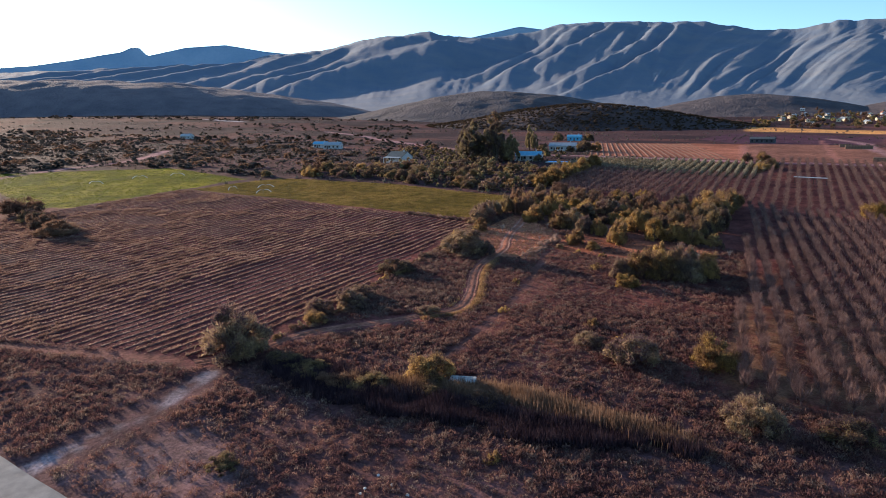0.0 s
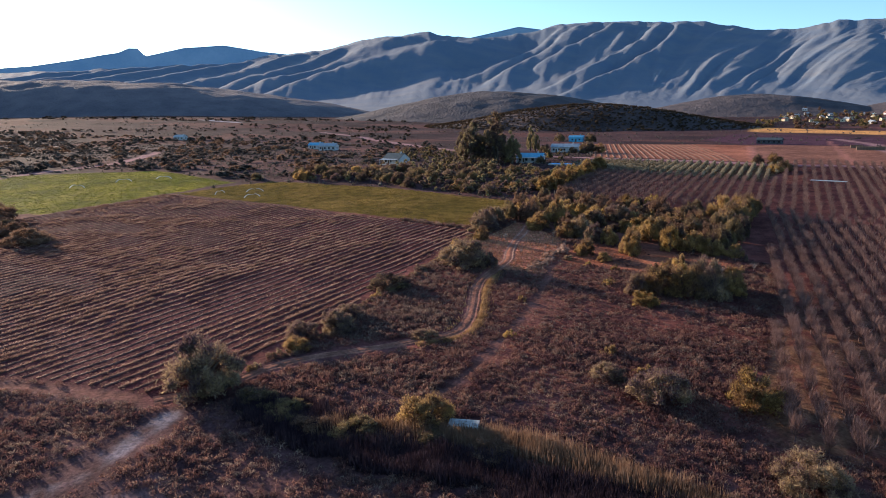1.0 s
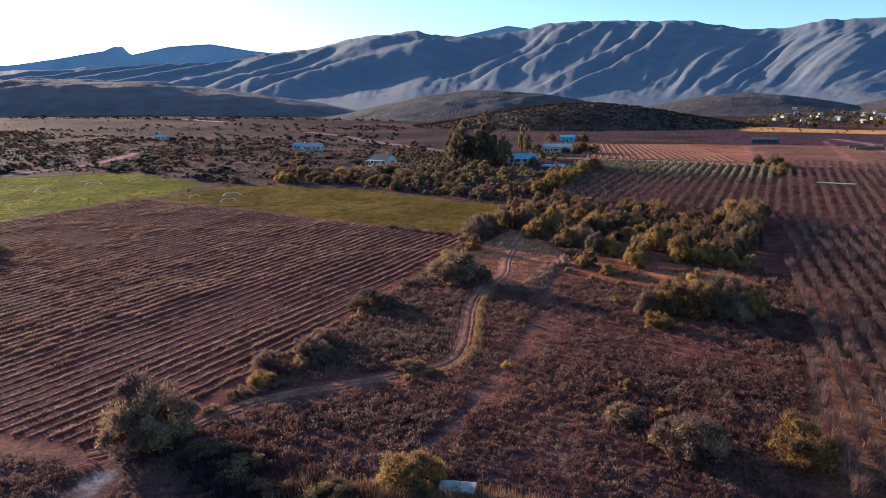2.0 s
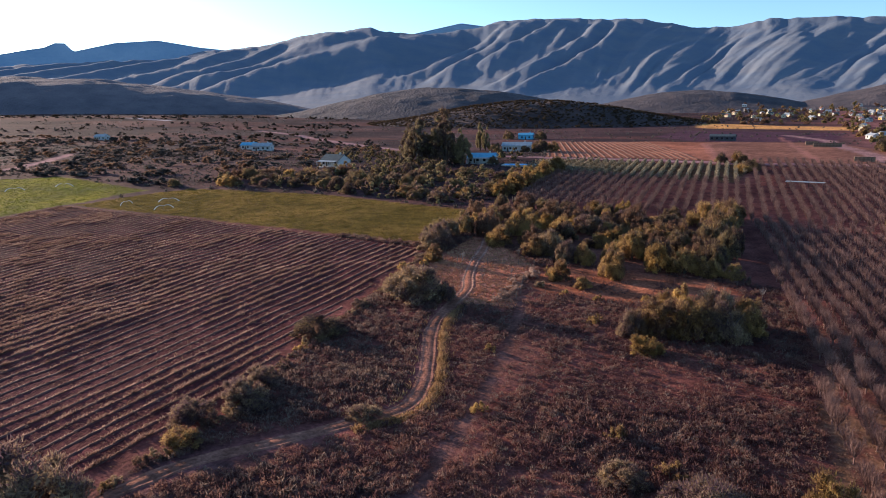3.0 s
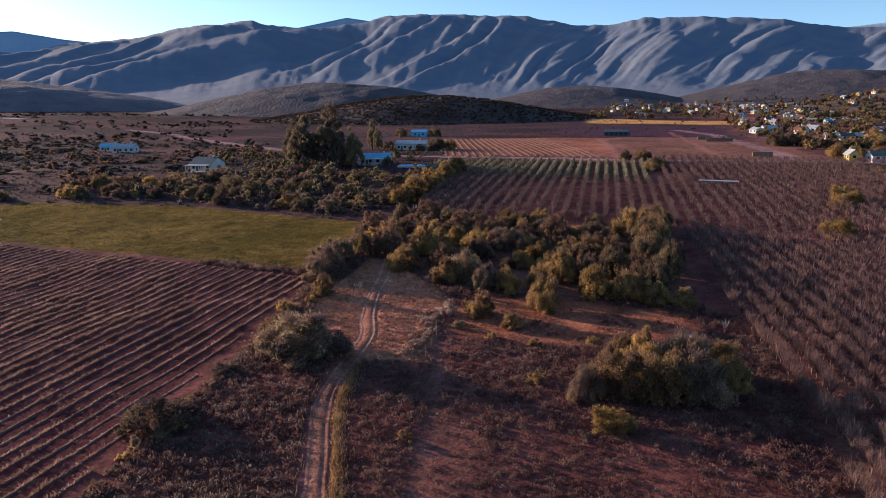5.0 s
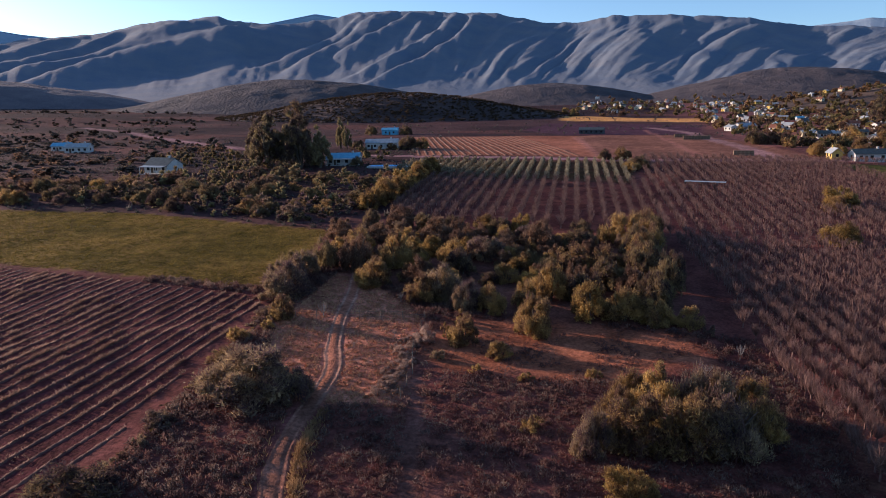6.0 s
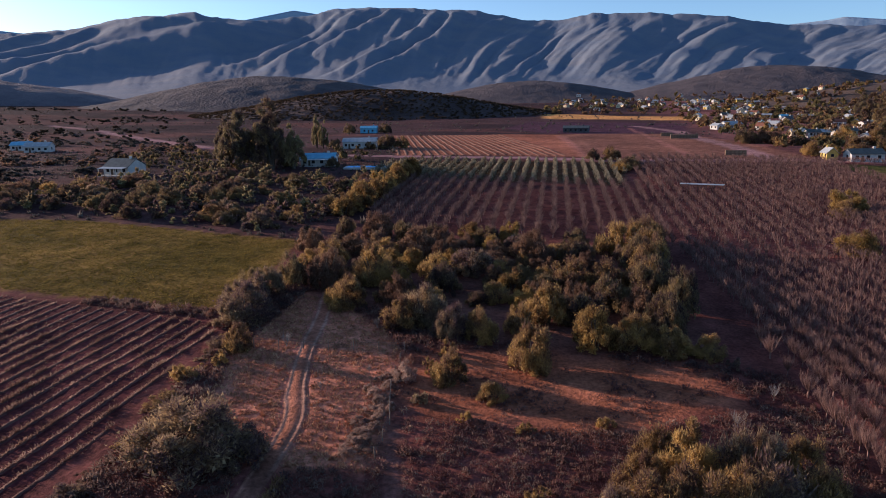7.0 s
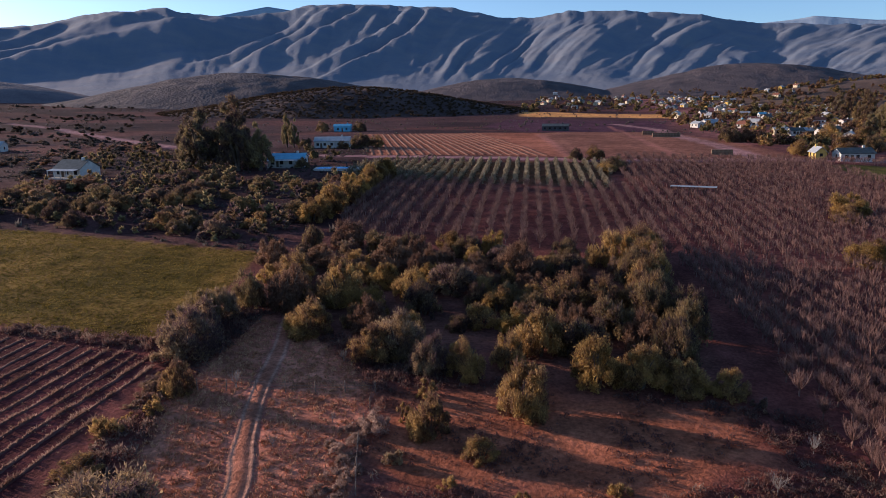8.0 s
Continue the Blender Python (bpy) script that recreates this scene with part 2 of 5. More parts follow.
WHITEWASH = mottled("whitewashed_wall", (0.46, 0.44, 0.41), (0.62, 0.6, 0.57), 0.8, 0.85, 0.05)
DARK_ROOF = mottled("dark_roof_sheets", (0.05, 0.06, 0.06), (0.1, 0.115, 0.11), 1.0, 0.5, 0.05)
BLUE_ROOF = mottled("blue_roof_sheets", (0.08, 0.36, 0.54), (0.14, 0.48, 0.68), 0.8, 0.45, 0.05)
PALE_ROOF = mottled("pale_roof_sheets", (0.27, 0.3, 0.32), (0.42, 0.45, 0.47), 0.8, 0.45, 0.05)
GLASS_DARK = mottled("dark_window", (0.012, 0.014, 0.018), (0.03, 0.034, 0.04), 2, 0.12, 0)
ASPHALT = mottled("asphalt", (0.14, 0.14, 0.145), (0.24, 0.235, 0.23), 0.7, 0.85, 0.1, 20)
CONCRETE = mottled("concrete", (0.36, 0.35, 0.33), (0.55, 0.53, 0.5), 2, 0.85, 0.1)

# ---------------------------------------------------------------- mesh tools


def polys(name, verts, faces, material, soft=False):
    """A mesh from arrays: verts (n, 3), faces (m, 3 or 4)."""
    verts, faces = np.asarray(verts, np.float32), np.asarray(faces, np.int32)
    me, k = bpy.data.meshes.new(name), faces.shape[1]
    me.vertices.add(len(verts))
    me.vertices.foreach_set("co", verts.ravel())
    me.loops.add(faces.size)
    me.loops.foreach_set("vertex_index", faces.ravel())
    me.polygons.add(len(faces))
    me.polygons.foreach_set("loop_start", np.arange(0, faces.size, k, dtype=np.int32))
    me.polygons.foreach_set("use_smooth", np.full(len(faces), soft))
    me.update(calc_edges=True)
    me.materials.append(material)
    return me


def grid(name, X, Y, Z, material):
    n, m = X.shape
    i = np.arange(n * m).reshape(n, m)
    faces = np.stack([i[:-1, :-1], i[1:, :-1], i[1:, 1:], i[:-1, 1:]], -1).reshape(-1, 4)
    return polys(name, np.stack([X, Y, Z], -1).reshape(-1, 3), faces, material, True)


def sprigs(centre, length, width, rng, out, up=0.45, loose=0.5):
    """Feathery twigs: for each centre a thin pointed blade that grows outwards and up."""
    n = len(centre)
    a = rng.normal(size=(n, 3)) * loose + out * 0.75 + (0, 0, up)
    a /= np.linalg.norm(a, axis=1)[:, None]
    b = np.cross(a, rng.normal(size=(n, 3)))
    b /= np.linalg.norm(b, axis=1)[:, None] + 1e-9
    s = rng.uniform(0.55, 1.4, (n, 1))
    half, wide = np.broadcast_to(length, (n,))[:, None] * s / 2, np.broadcast_to(width, (n,))[:, None] * rng.uniform(0.7, 1.3, (n, 1)) / 2
    v = np.stack([centre - a * half - b * wide, centre - a * half + b * wide, centre + a * half], 1)
    return v.reshape(-1, 3), np.arange(3 * n).reshape(n, 3)


def blades(base, height, width, rng, lean=0.35):
    """Upright tapering blades (triangles) from base points."""
    n = len(base)
    turn = rng.uniform(0, 2 * np.pi, n)
    h = np.broadcast_to(height, (n,)) * rng.uniform(0.6, 1.2, n)
    w = np.broadcast_to(width, (n,))
    side = np.stack([np.cos(turn), np.sin(turn), np.zeros(n)], 1) * w[:, None] / 2
    tip = base + np.stack([rng.normal(0, lean, n) * h, rng.normal(0, lean, n) * h, h], 1)
    v = np.stack([base - side, base + side, tip], 1)
    return v.reshape(-1, 3), np.arange(3 * n).reshape(n, 3)


def limb(points, radii, sides=5):
    """Tapered tube through points; verts and quads."""
    points = np.asarray(points, float)
    v = []
    for k, p in enumerate(points):
        d = points[min(k + 1, len(points) - 1)] - points[max(k - 1, 0)]
        d /= np.linalg.norm(d) + 1e-9
        a = np.cross(d, (0.3, 0.9, 0.2))
        a /= np.linalg.norm(a)
        b = np.cross(d, a)
        for q in range(sides):
            w = 2 * np.pi * q / sides
            v.append(p + radii[k] * (a * np.cos(w) + b * np.sin(w)))
    f = [[k * sides + q, k * sides + (q + 1) % sides, (k + 1) * sides + (q + 1) % sides, (k + 1) * sides + q] for k in range(len(points) - 1) for q in range(sides)]
    return np.array(v), np.array(f)


def join(pieces):
    vs, fs, n = [], [], 0
    for v, f in pieces:
        vs.append(v)
        fs.append(f + n)
        n += len(v)
    return np.concatenate(vs), np.concatenate(fs)


def again(proto, m):
    """A copy of a thing at the pose and scale m, whatever the size at which the first one stands."""
    return copy_thing(proto, m @ Matrix.Diagonal((1 / proto.scale.x, 1 / proto.scale.y, 1 / proto.scale.z, 1)))


def part(name, data, parent, label="", m=None):
    ob = new(name, data)
    ob.parent = parent
    if m is not None:
        ob.matrix_basis = m
    if label:
        tagged(ob, label)
    return ob


def box(name, x0, y0, z0, x1, y1, z1, material, bevel=0.0):
    bm = bmesh.new()
    bmesh.ops.create_cube(bm, size=1, matrix=Matrix.LocRotScale(((x0 + x1) / 2, (y0 + y1) / 2, (z0 + z1) / 2), None, (x1 - x0, y1 - y0, z1 - z0)))
    if bevel:
        bmesh.ops.bevel(bm, geom=bm.edges[:], offset=bevel, segments=1, affect="EDGES")
    me = bpy.data.meshes.new(name)
    bm.to_mesh(me)
    bm.free()
    me.materials.append(material)
    return me


def prism(name, outline, x0, x1, material):
    """An outline in y, z pushed along x."""
    n = len(outline)
    bm = bmesh.new()
    a = [bm.verts.new((x0, y, z)) for y, z in outline]
    b = [bm.verts.new((x1, y, z)) for y, z in outline]
    bm.faces.new(a[::-1])
    bm.faces.new(b)
    for k in range(n):
        bm.faces.new((a[k], a[(k + 1) % n], b[(k + 1) % n], b[k]))
    bmesh.ops.recalc_face_normals(bm, faces=bm.faces[:])
    me = bpy.data.meshes.new(name)
    bm.to_mesh(me)
    bm.free()
    me.materials.append(material)
    return me


# ---------------------------------------------------------------- ground sheet
bearings = np.concatenate([np.arange(-180, -40, 6.0), np.arange(-40, 62, 0.28), np.arange(62, 181, 6.0)])
bearings[-1] = 180
rings = np.concatenate([[0.5, 12, 22, 30, 36], 42 * 1.011 ** np.arange(0, 437)])
A, R = np.meshgrid(np.radians(bearings), rings)
GX, GY = place(np.sin(A) * R, np.cos(A) * R)
GZ = land(GX, GY)
jit = (fbm(GX / 3, GY / 3, 21, 3) - 0.5) * 5
rough_edge = lambda poly, soft=1.2, k=1.0: inside(GX + jit * k, GY + (fbm(GX / 3, GY / 3, 31, 3) - 0.5) * 5 * k, poly, soft)
colour = np.empty(GX.shape + (3,))
patch = fbm(GX / 9, GY / 9, 5, 4)[..., None]
colour[:] = np.array((0.1, 0.046, 0.034)) * (1 - patch) + np.array((0.185, 0.092, 0.06)) * patch


def lay(mask, rgb, rgb2=None, scale=6.0, seed=40):
    global colour
    c = np.array(rgb, float)
    if rgb2 is not None:
        k = smooth(0.3, 0.7, fbm(GX / scale, GY / scale, seed, 4))[..., None]
        c = c * (1 - k) + np.array(rgb2) * k
    mask = np.asarray(mask)[..., None]
    colour = colour * (1 - mask) + c * mask


far = smooth(260, 420, np.hypot(GX, GY))
lay(smooth(90, 70, GY) * 0.8, (0.062, 0.048, 0.043), (0.115, 0.087, 0.07), 5, 48)
flats = smooth(185, 250, ahead(GX, GY)) * smooth(-60, -95, GX)
lay(flats, (0.044, 0.03, 0.026), (0.088, 0.058, 0.047), 24, 45)
lay(far, (0.04, 0.03, 0.027), (0.076, 0.053, 0.044), 60, 44)
lay(far * smooth(0.55, 0.64, fbm(GX / 130, GY / 60, 61, 4)) * 0.55, (0.15, 0.08, 0.055))
lay(far * smooth(-10, 40, GX) * 0.8, (0.16, 0.085, 0.062), (0.3, 0.17, 0.125), 30, 46)
lay(rough_edge(VINEYARD, 0.8, 0.4), (0.082, 0.031, 0.027), (0.118, 0.047, 0.039), 9, 50)
lay(smooth(1.3, 0.5, off_line(GX + jit * 0.2, GY, VINE_EDGE)) * 0.6, (0.22, 0.12, 0.07))
lay(smooth(2.2, 1.0, off_line(GX + jit * 0.2, GY, VINE_SIDE)) * 0.8, (0.13, 0.06, 0.044), (0.19, 0.09, 0.062), 4, 59)
lay(rough_edge(GREEN_MEADOW, 0.6, 0.3), (0.095, 0.13, 0.006), (0.2, 0.222, 0.013), 9, 51)
lay(rough_edge(DRY_MEADOW, 0.6, 0.3), (0.095, 0.088, 0.015), (0.205, 0.165, 0.035), 10, 52)
lay(rough_edge(ORCHARD, 1.0, 0.5), (0.105, 0.05, 0.038), (0.165, 0.084, 0.056), 4, 53)
lay(rough_edge(ORCHARD, 1.0, 0.5) * smooth(150, 105, GY) * smooth(0.25, 0.7, fbm(GX / 1.5, GY / 2, 69, 3)) * 0.75, (0.22, 0.17, 0.08))
lay(rough_edge(YOUNG_ORCHARD, 1.0, 0.3), (0.09, 0.075, 0.03), (0.15, 0.09, 0.045), 4, 54)
lay(rough_edge(RED_FIELD, 2.0, 0.3), (0.24, 0.12, 0.06), (0.33, 0.17, 0.087), 30, 55)
lay(rough_edge(RED_FIELD, 2.0, 0.3) * smooth(-1, 1, GX - np.interp(GY, [338, 476], [-46, -66])) * 0.75, (0.15, 0.1, 0.062), (0.21, 0.135, 0.08), 20, 47)
lay(rough_edge(STUBBLE_STRIP, 4, 0.2), (0.62, 0.4, 0.11))
# the knoll's shadow as a dark purple strip of ground
lay(rough_edge(KNOLL_SHADOW, 4, 0.2), (0.075, 0.045, 0.055))
lay(smooth(5.0, 3.0, off_line(GX, GY, EAST_ROAD)) * 0.8, (0.33, 0.25, 0.2))
lay(smooth(2.0, 1.0, off_line(GX, GY, FIELD_PATH)) * 0.6, (0.36, 0.21, 0.14))
lay(smooth(2.0, 1.0, off_line(GX, GY, FIELD_PATH_EAST)) * 0.6, (0.36, 0.2, 0.13))
lay(rough_edge(PASTURE_EAST, 1, 0.2), (0.07, 0.09, 0.02), (0.12, 0.13, 0.03), 6, 67)
lay(rough_edge(CLEARING, 1.0, 0.6), (0.33, 0.172, 0.088), (0.45, 0.257, 0.134), 2.0, 56)
lay(rough_edge(OPEN_RED, 1.8, 1.0) * 0.85, (0.27, 0.125, 0.055), (0.36, 0.178, 0.08), 4, 57)
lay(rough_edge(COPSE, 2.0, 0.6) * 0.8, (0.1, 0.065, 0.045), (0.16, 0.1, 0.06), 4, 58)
track_off = off_line(GX + jit * 0.15, GY, TRACK)
lay(smooth(1.6, 1.0, track_off) * 0.5, (0.3, 0.15, 0.11))
lay(rough_edge(BARE_PATH, 2.0, 1.2) * 0.3, (0.14, 0.1, 0.068), (0.19, 0.135, 0.09), 2, 62)
lay(smooth(1.6, 0.8, off_line(GX + jit * 0.25, GY, LOWER_TRACK)) * smooth(0.25, 0.6, fbm(GX / 2.5, GY / 2.5, 64, 3)) * 0.65, (0.17, 0.2, 0.18), (0.28, 0.34, 0.31), 3, 60)
lay(smooth(1.2, 0.5, off_line(GX + jit * 0.3, GY, SIDE_PATH)) * 0.45, (0.16, 0.115, 0.075), (0.23, 0.16, 0.105), 2, 63)
lay(rough_edge(SAND_PATCH, 2.5, 1.2) * 0.35, (0.2, 0.17, 0.13), (0.3, 0.27, 0.21), 3, 68)
lay(smooth(3.4, 2.0, off_line(GX, GY, WEST_TRACK)) * 0.8, (0.36, 0.25, 0.21))
lay(smooth(4.5, 3.0, off_line(GX, GY, FAR_ROAD)) * 0.9, (0.32, 0.24, 0.2))
# white glint of the river sand, painted as a near-white line
lay(smooth(5.5, 2.5, off_line(GX, GY, RIVER_SAND_GLINT)) * 0.9, (0.55, 0.66, 0.58))
colour *= (1.15, 0.82, 0.98)
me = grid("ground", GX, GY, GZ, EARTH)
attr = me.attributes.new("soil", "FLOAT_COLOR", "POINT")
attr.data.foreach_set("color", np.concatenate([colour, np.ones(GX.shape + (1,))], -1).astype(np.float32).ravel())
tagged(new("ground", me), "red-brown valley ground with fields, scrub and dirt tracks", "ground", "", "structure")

# ---------------------------------------------------------------- mountains and hills
CREST = [(-60, 2.0), (-34, 3.1), (-27, 3.5), (-22, 3.9), (-16, 4.2), (-13.8, 4.75), (-9.4, 5.15), (-6.3, 6.0), (-0.9, 6.55), (1, 6.15), (3.2, 6.02), (6.1, 6.3), (7.2, 6.4), (9.6, 6.95), (13.8, 7.0), (20.4, 6.65), (23.8, 5.9), (26.6, 5.8), (28.9, 6.2), (33, 6.05), (37.8, 5.64), (41.8, 4.85), (46, 4.5), (52, 4.1), (60, 3.9), (80, 3.5)]
# spurs of the range: bearing at the crest, half way and at the foot, height angle of the foot, height in metres
SPURS = [
    (8.1, 0.2, -12.6, 2.7, 84), (10.3, 7.7, 2.7, 3.1, 32), (11.8, 8.8, 4.5, 2.7, 34), (14.6, 11.2, 6.8, 3.0, 28), (17.1, 15.1, 9.9, 2.3, 22),
    (18.5, 16.6, 10.4, 1.5, 22), (-1.6, -8.1, -16.0, 2.5, 46), (-6.3, -11.6, -17.3, 2.6, 36), (-9.9, -15.1, -21.0, 2.5, 32), (-13.8, -19.7, -25.6, 2.5, 30), (-17, -23, -29, 2.6, 30), (-21, -27, -33, 2.5, 28), (-25, -30.5, -36, 2.3, 28),
]
# hollows between the eastern spurs: the same bearings and angle for their right brink, and the width in metres
HOLLOWS = [
    (19.8, 19.1, 19.1, 4.0, 75), (21.2, 20.7, 20.6, 4.5, 65), (23.2, 20.4, 19.7, 0.9, 120), (26.4, 26.1, 26.0, 3.0, 110), (29.0, 26.8, 27.5, 0.6, 170),
    (30.6, 29.9, 30.1, 4.5, 60), (32.6, 32.0, 31.8, 4.3, 75), (36.1, 35.7, 35.5, 3.9, 100), (37.4, 36.7, 36.6, 3.8, 60), (41.6, 42.4, 43.4, 2.9, 130), (36.5, 34.0, 34.7, 0.9, 130), (41.5, 38.6, 36.6, 0.9, 110), (48, 45, 44, 1.2, 150),
]
az = np.concatenate([np.arange(-60, -36, 0.6), np.arange(-36, 56, 0.15), np.arange(56, 80.1, 0.6)])
rr = np.concatenate([np.linspace(1350, 2180, 24), np.linspace(2200, 4850, 215)])
AZ, RR = np.meshgrid(az, rr)
even_crest = np.interp(az, *zip(*CREST))
for _ in range(6):
    even_crest[3:-3] = sum(even_crest[3 + k:len(az) - 3 + k] for k in range(-3, 4)) / 7
crest_angle = np.interp(az, *zip(*CREST)) + (fbm(az * 1.3, az * 0, 6, 4) - 0.5) * 0.22
nearer = np.clip(2900 / 4600 / np.cos(np.radians(np.clip(AZ, -12, 80) - 43.3)), 0.5, 1)      # the range swings closer towards the east
up = (RR - 2200) / 2400                          # 0 at the foot of the slopes, 1 on the crest
RR = np.where(RR < 2200, 1350 + (RR - 1350) / 850 * 150, 1500 + up * (4600 * nearer - 1500))
FOOT_ANGLE = 0.25
swell = (fbm(AZ / 7, up * 1.6, 71, 3) - 0.5) * 0.16 * smooth(0, 0.3, up) * smooth(1, 0.7, up)
angle = FOOT_ANGLE + (even_crest[None] + (crest_angle - even_crest)[None] * smooth(0.75, 1, up) - FOOT_ANGLE) * (1.25 * up - 0.25 * up * up + swell)
MZ = 36 + RR * np.tan(np.radians(angle))


def spur_back(top, middle, foot, foot_angle, height):
    """A spur with a rounded back: steep on its far side, long and convex on the near one."""
    crest_here = float(np.interp(top, *zip(*CREST)))
    low = max(0.0, (foot_angle - math.degrees(height * 0.6 / 3200) - FOOT_ANGLE) / (crest_here - FOOT_ANGLE))
    along = (1 - up) / (1 - low)
    q = np.clip(along, 0, 1.1)
    line = top + q * (4 * middle - 3 * top - foot) + q * q * (2 * top - 4 * middle + 2 * foot)
    line = line + (fbm(up * 9 + top, up * 0, 71, 3) - 0.5) * 1.5 * height / 60
    off = np.radians(AZ - line) * RR
    far_side = float(np.interp(abs(top - foot), [2, 7], [1.1, 1.5]))
    span = height * (0.75 + 0.5 * fbm(up * 4 + foot, up * 0, 33, 2))
    cross = np.where(off < 0, smooth(-far_side, 0, off / span), 0.5 + 0.5 * np.cos(np.pi * np.clip(off / (3.4 * span), 0, 1)))
    return 0.78 * height * cross * smooth(0.0, 0.22, along) * smooth(1.18, 0.86, along)


def hollow(top, middle, foot, foot_angle, width):
    """A hollow that falls steeply from its left brink, with a flat floor and a short bank on the right."""
    crest_here = float(np.interp(top, *zip(*CREST)))
    low = max(0.0, (foot_angle - FOOT_ANGLE) / (crest_here - FOOT_ANGLE))
    along = (1 - up) / (1 - low)
    q = np.clip(along, 0, 1.1)
    line = top + q * (4 * middle - 3 * top - foot) + q * q * (2 * top - 4 * middle + 2 * foot)
    line = line + (fbm(up * 12 + top, up * 0, 73, 3) - 0.5) * 0.5
    off = np.radians(AZ - line) * RR / (width * (0.7 + 0.6 * fbm(up * 5 + foot, up * 0, 35, 2)))
    cut = smooth(-1.3, -0.3, off) * smooth(1.6, -0.3, off)
    return 0.12 * width * cut * smooth(0.05, 0.3, along) * smooth(1.15, 0.8, along)


backs = sum(spur_back(*k) ** 4 for k in SPURS) ** 0.25 - sum(hollow(*k) ** 3 for k in HOLLOWS) ** (1 / 3)
ribs = (fbm(AZ / 2.2 + up * 3, up * 6, 76, 3) - 0.5) * 5 + (fbm(AZ / 0.4, up * 30, 78, 3) - 0.5) * 1.4
lean = AZ + np.interp(AZ, [12, 22], [4.0, 8.0]) * (1 - up) + (fbm(AZ / 3, up * 3, 75, 2) - 0.5) * 1.2
gullies = (np.abs(fbm(lean / 1.9, up * 2.0, 77, 3) - 0.5) * 150 + np.abs(fbm(lean / 0.8 + 7, up * 4.0, 79, 2) - 0.5) * 28) * (0.2 + 0.04 * smooth(12, 20, AZ))
backs = backs + gullies * smooth(0.05, 0.4, up) * smooth(1.0, 0.85, up)
MZ = MZ + backs + ribs * smooth(0.02, 0.2, up) * smooth(1.0, 0.8, up)
MZ = np.where(up > 1, MZ - (up - 1) * 1200, MZ)
for _ in range(3):                               # bring the skyline to the crest's height angle
    seen = ((MZ - 36) / RR).max(0)
    ratio = (np.tan(np.radians(crest_angle)) / seen)[None]
    MZ = 14 + (MZ - 14) * (1 + (ratio - 1) * smooth(0.55, 0.95, up))
apron = smooth(-0.35, 0, up)
MZ = MZ * apron + (29 + (RR - 1350) * 0.012) * (1 - apron)
MZ[0] = -20
MX, MY = place(np.sin(np.radians(AZ)) * RR, np.cos(np.radians(AZ)) * RR)
tagged(new("mountain_range", grid("mountain_range", MX, MY, MZ, HAZED_ROCK_SCRUB)), "long scrub-covered mountain range with furrowed slopes, tinted blue-grey for haze", "mountain", "", "structure")

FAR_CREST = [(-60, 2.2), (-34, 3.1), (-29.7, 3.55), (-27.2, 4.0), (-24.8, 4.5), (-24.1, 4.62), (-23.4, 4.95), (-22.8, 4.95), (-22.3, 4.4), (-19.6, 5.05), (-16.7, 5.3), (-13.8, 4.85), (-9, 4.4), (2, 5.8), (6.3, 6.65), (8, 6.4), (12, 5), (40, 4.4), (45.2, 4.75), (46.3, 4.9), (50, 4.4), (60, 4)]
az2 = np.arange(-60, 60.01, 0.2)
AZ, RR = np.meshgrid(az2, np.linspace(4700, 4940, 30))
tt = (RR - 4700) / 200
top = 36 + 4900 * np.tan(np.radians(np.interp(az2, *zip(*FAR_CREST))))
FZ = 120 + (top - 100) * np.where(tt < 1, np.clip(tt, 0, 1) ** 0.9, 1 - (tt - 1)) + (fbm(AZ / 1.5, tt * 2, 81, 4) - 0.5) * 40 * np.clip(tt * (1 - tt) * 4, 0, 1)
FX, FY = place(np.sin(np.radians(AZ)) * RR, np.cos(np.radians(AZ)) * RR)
tagged(new("mountain_far", grid("mountain_far", FX, FY, FZ, HAZED_FAR_ROCK)), "distant mountain ridge with a rocky knob, tinted pale blue for haze", "mountain", "", "structure")


def hill_height(x, y, c, half, turn, height):
    a, d = aside(x, y) - c[0], ahead(x, y) - c[1]
    ct, st = math.cos(radians(turn)), math.sin(radians(turn))
    u, v = (a * ct + d * st) / half[0], (-a * st + d * ct) / half[1]
    q = np.clip(1 - np.hypot(u, v), 0, 1)
    return height * (q * q * (3 - 2 * q)) ** (0.42 if half[0] > 600 else 0.77)


HILLS = {
    "hill_knoll": ((165, 800), (200, 105), -18, 24, "dark shrubby knoll rising behind the red field"),
    "hill_west": ((-770, 1365), (700, 294), 0, 69, "long low dark hill before the mountains"),
    "hill_middle": ((105, 1155), (294, 230), 0, 45, "low grey-brown scrub hill before the mountains"),
    "hill_town": ((602, 1365), (301, 230), -8, 41, "low dark hill behind the town"),
    "hill_east": ((1092, 1225), (434, 350), -10, 62, "broad scrub hill on the mountain's foot"),
    "hill_wooded": ((880, 720), (300, 210), -25, 36, "tree-covered rise beside the town"),
}


def hills_at(x, y):
    return sum(hill_height(x, y, *h[:4]) for h in HILLS.values())


for name, (c, half, turn, height, label) in HILLS.items():
    reach = max(half) * 1.02
    a, d = np.meshgrid(np.linspace(c[0] - reach, c[0] + reach, 120), np.linspace(c[1] - reach, c[1] + reach, 120))
    X, Y = place(a, d)
    h = hill_height(X, Y, c, half, turn, height)
    Z = land(X, Y) - 1.5 + h + (fbm(X / 60, Y / 60, 91, 4) - 0.5) * 0.35 * h * 0.6
    tagged(new(name, grid(name, X, Y, Z, HAZED_WEST_HILL if name == "hill_west" else HAZED_TOWN_HILL if name in ("hill_town", "hill_east") else TOWN_SLOPE if name == "hill_wooded" else HILL_SCRUB if c[1] < 1000 else HAZED_FAR_HILL)), label, "hill", "", "structure")

# ---------------------------------------------------------------- bushes and trees


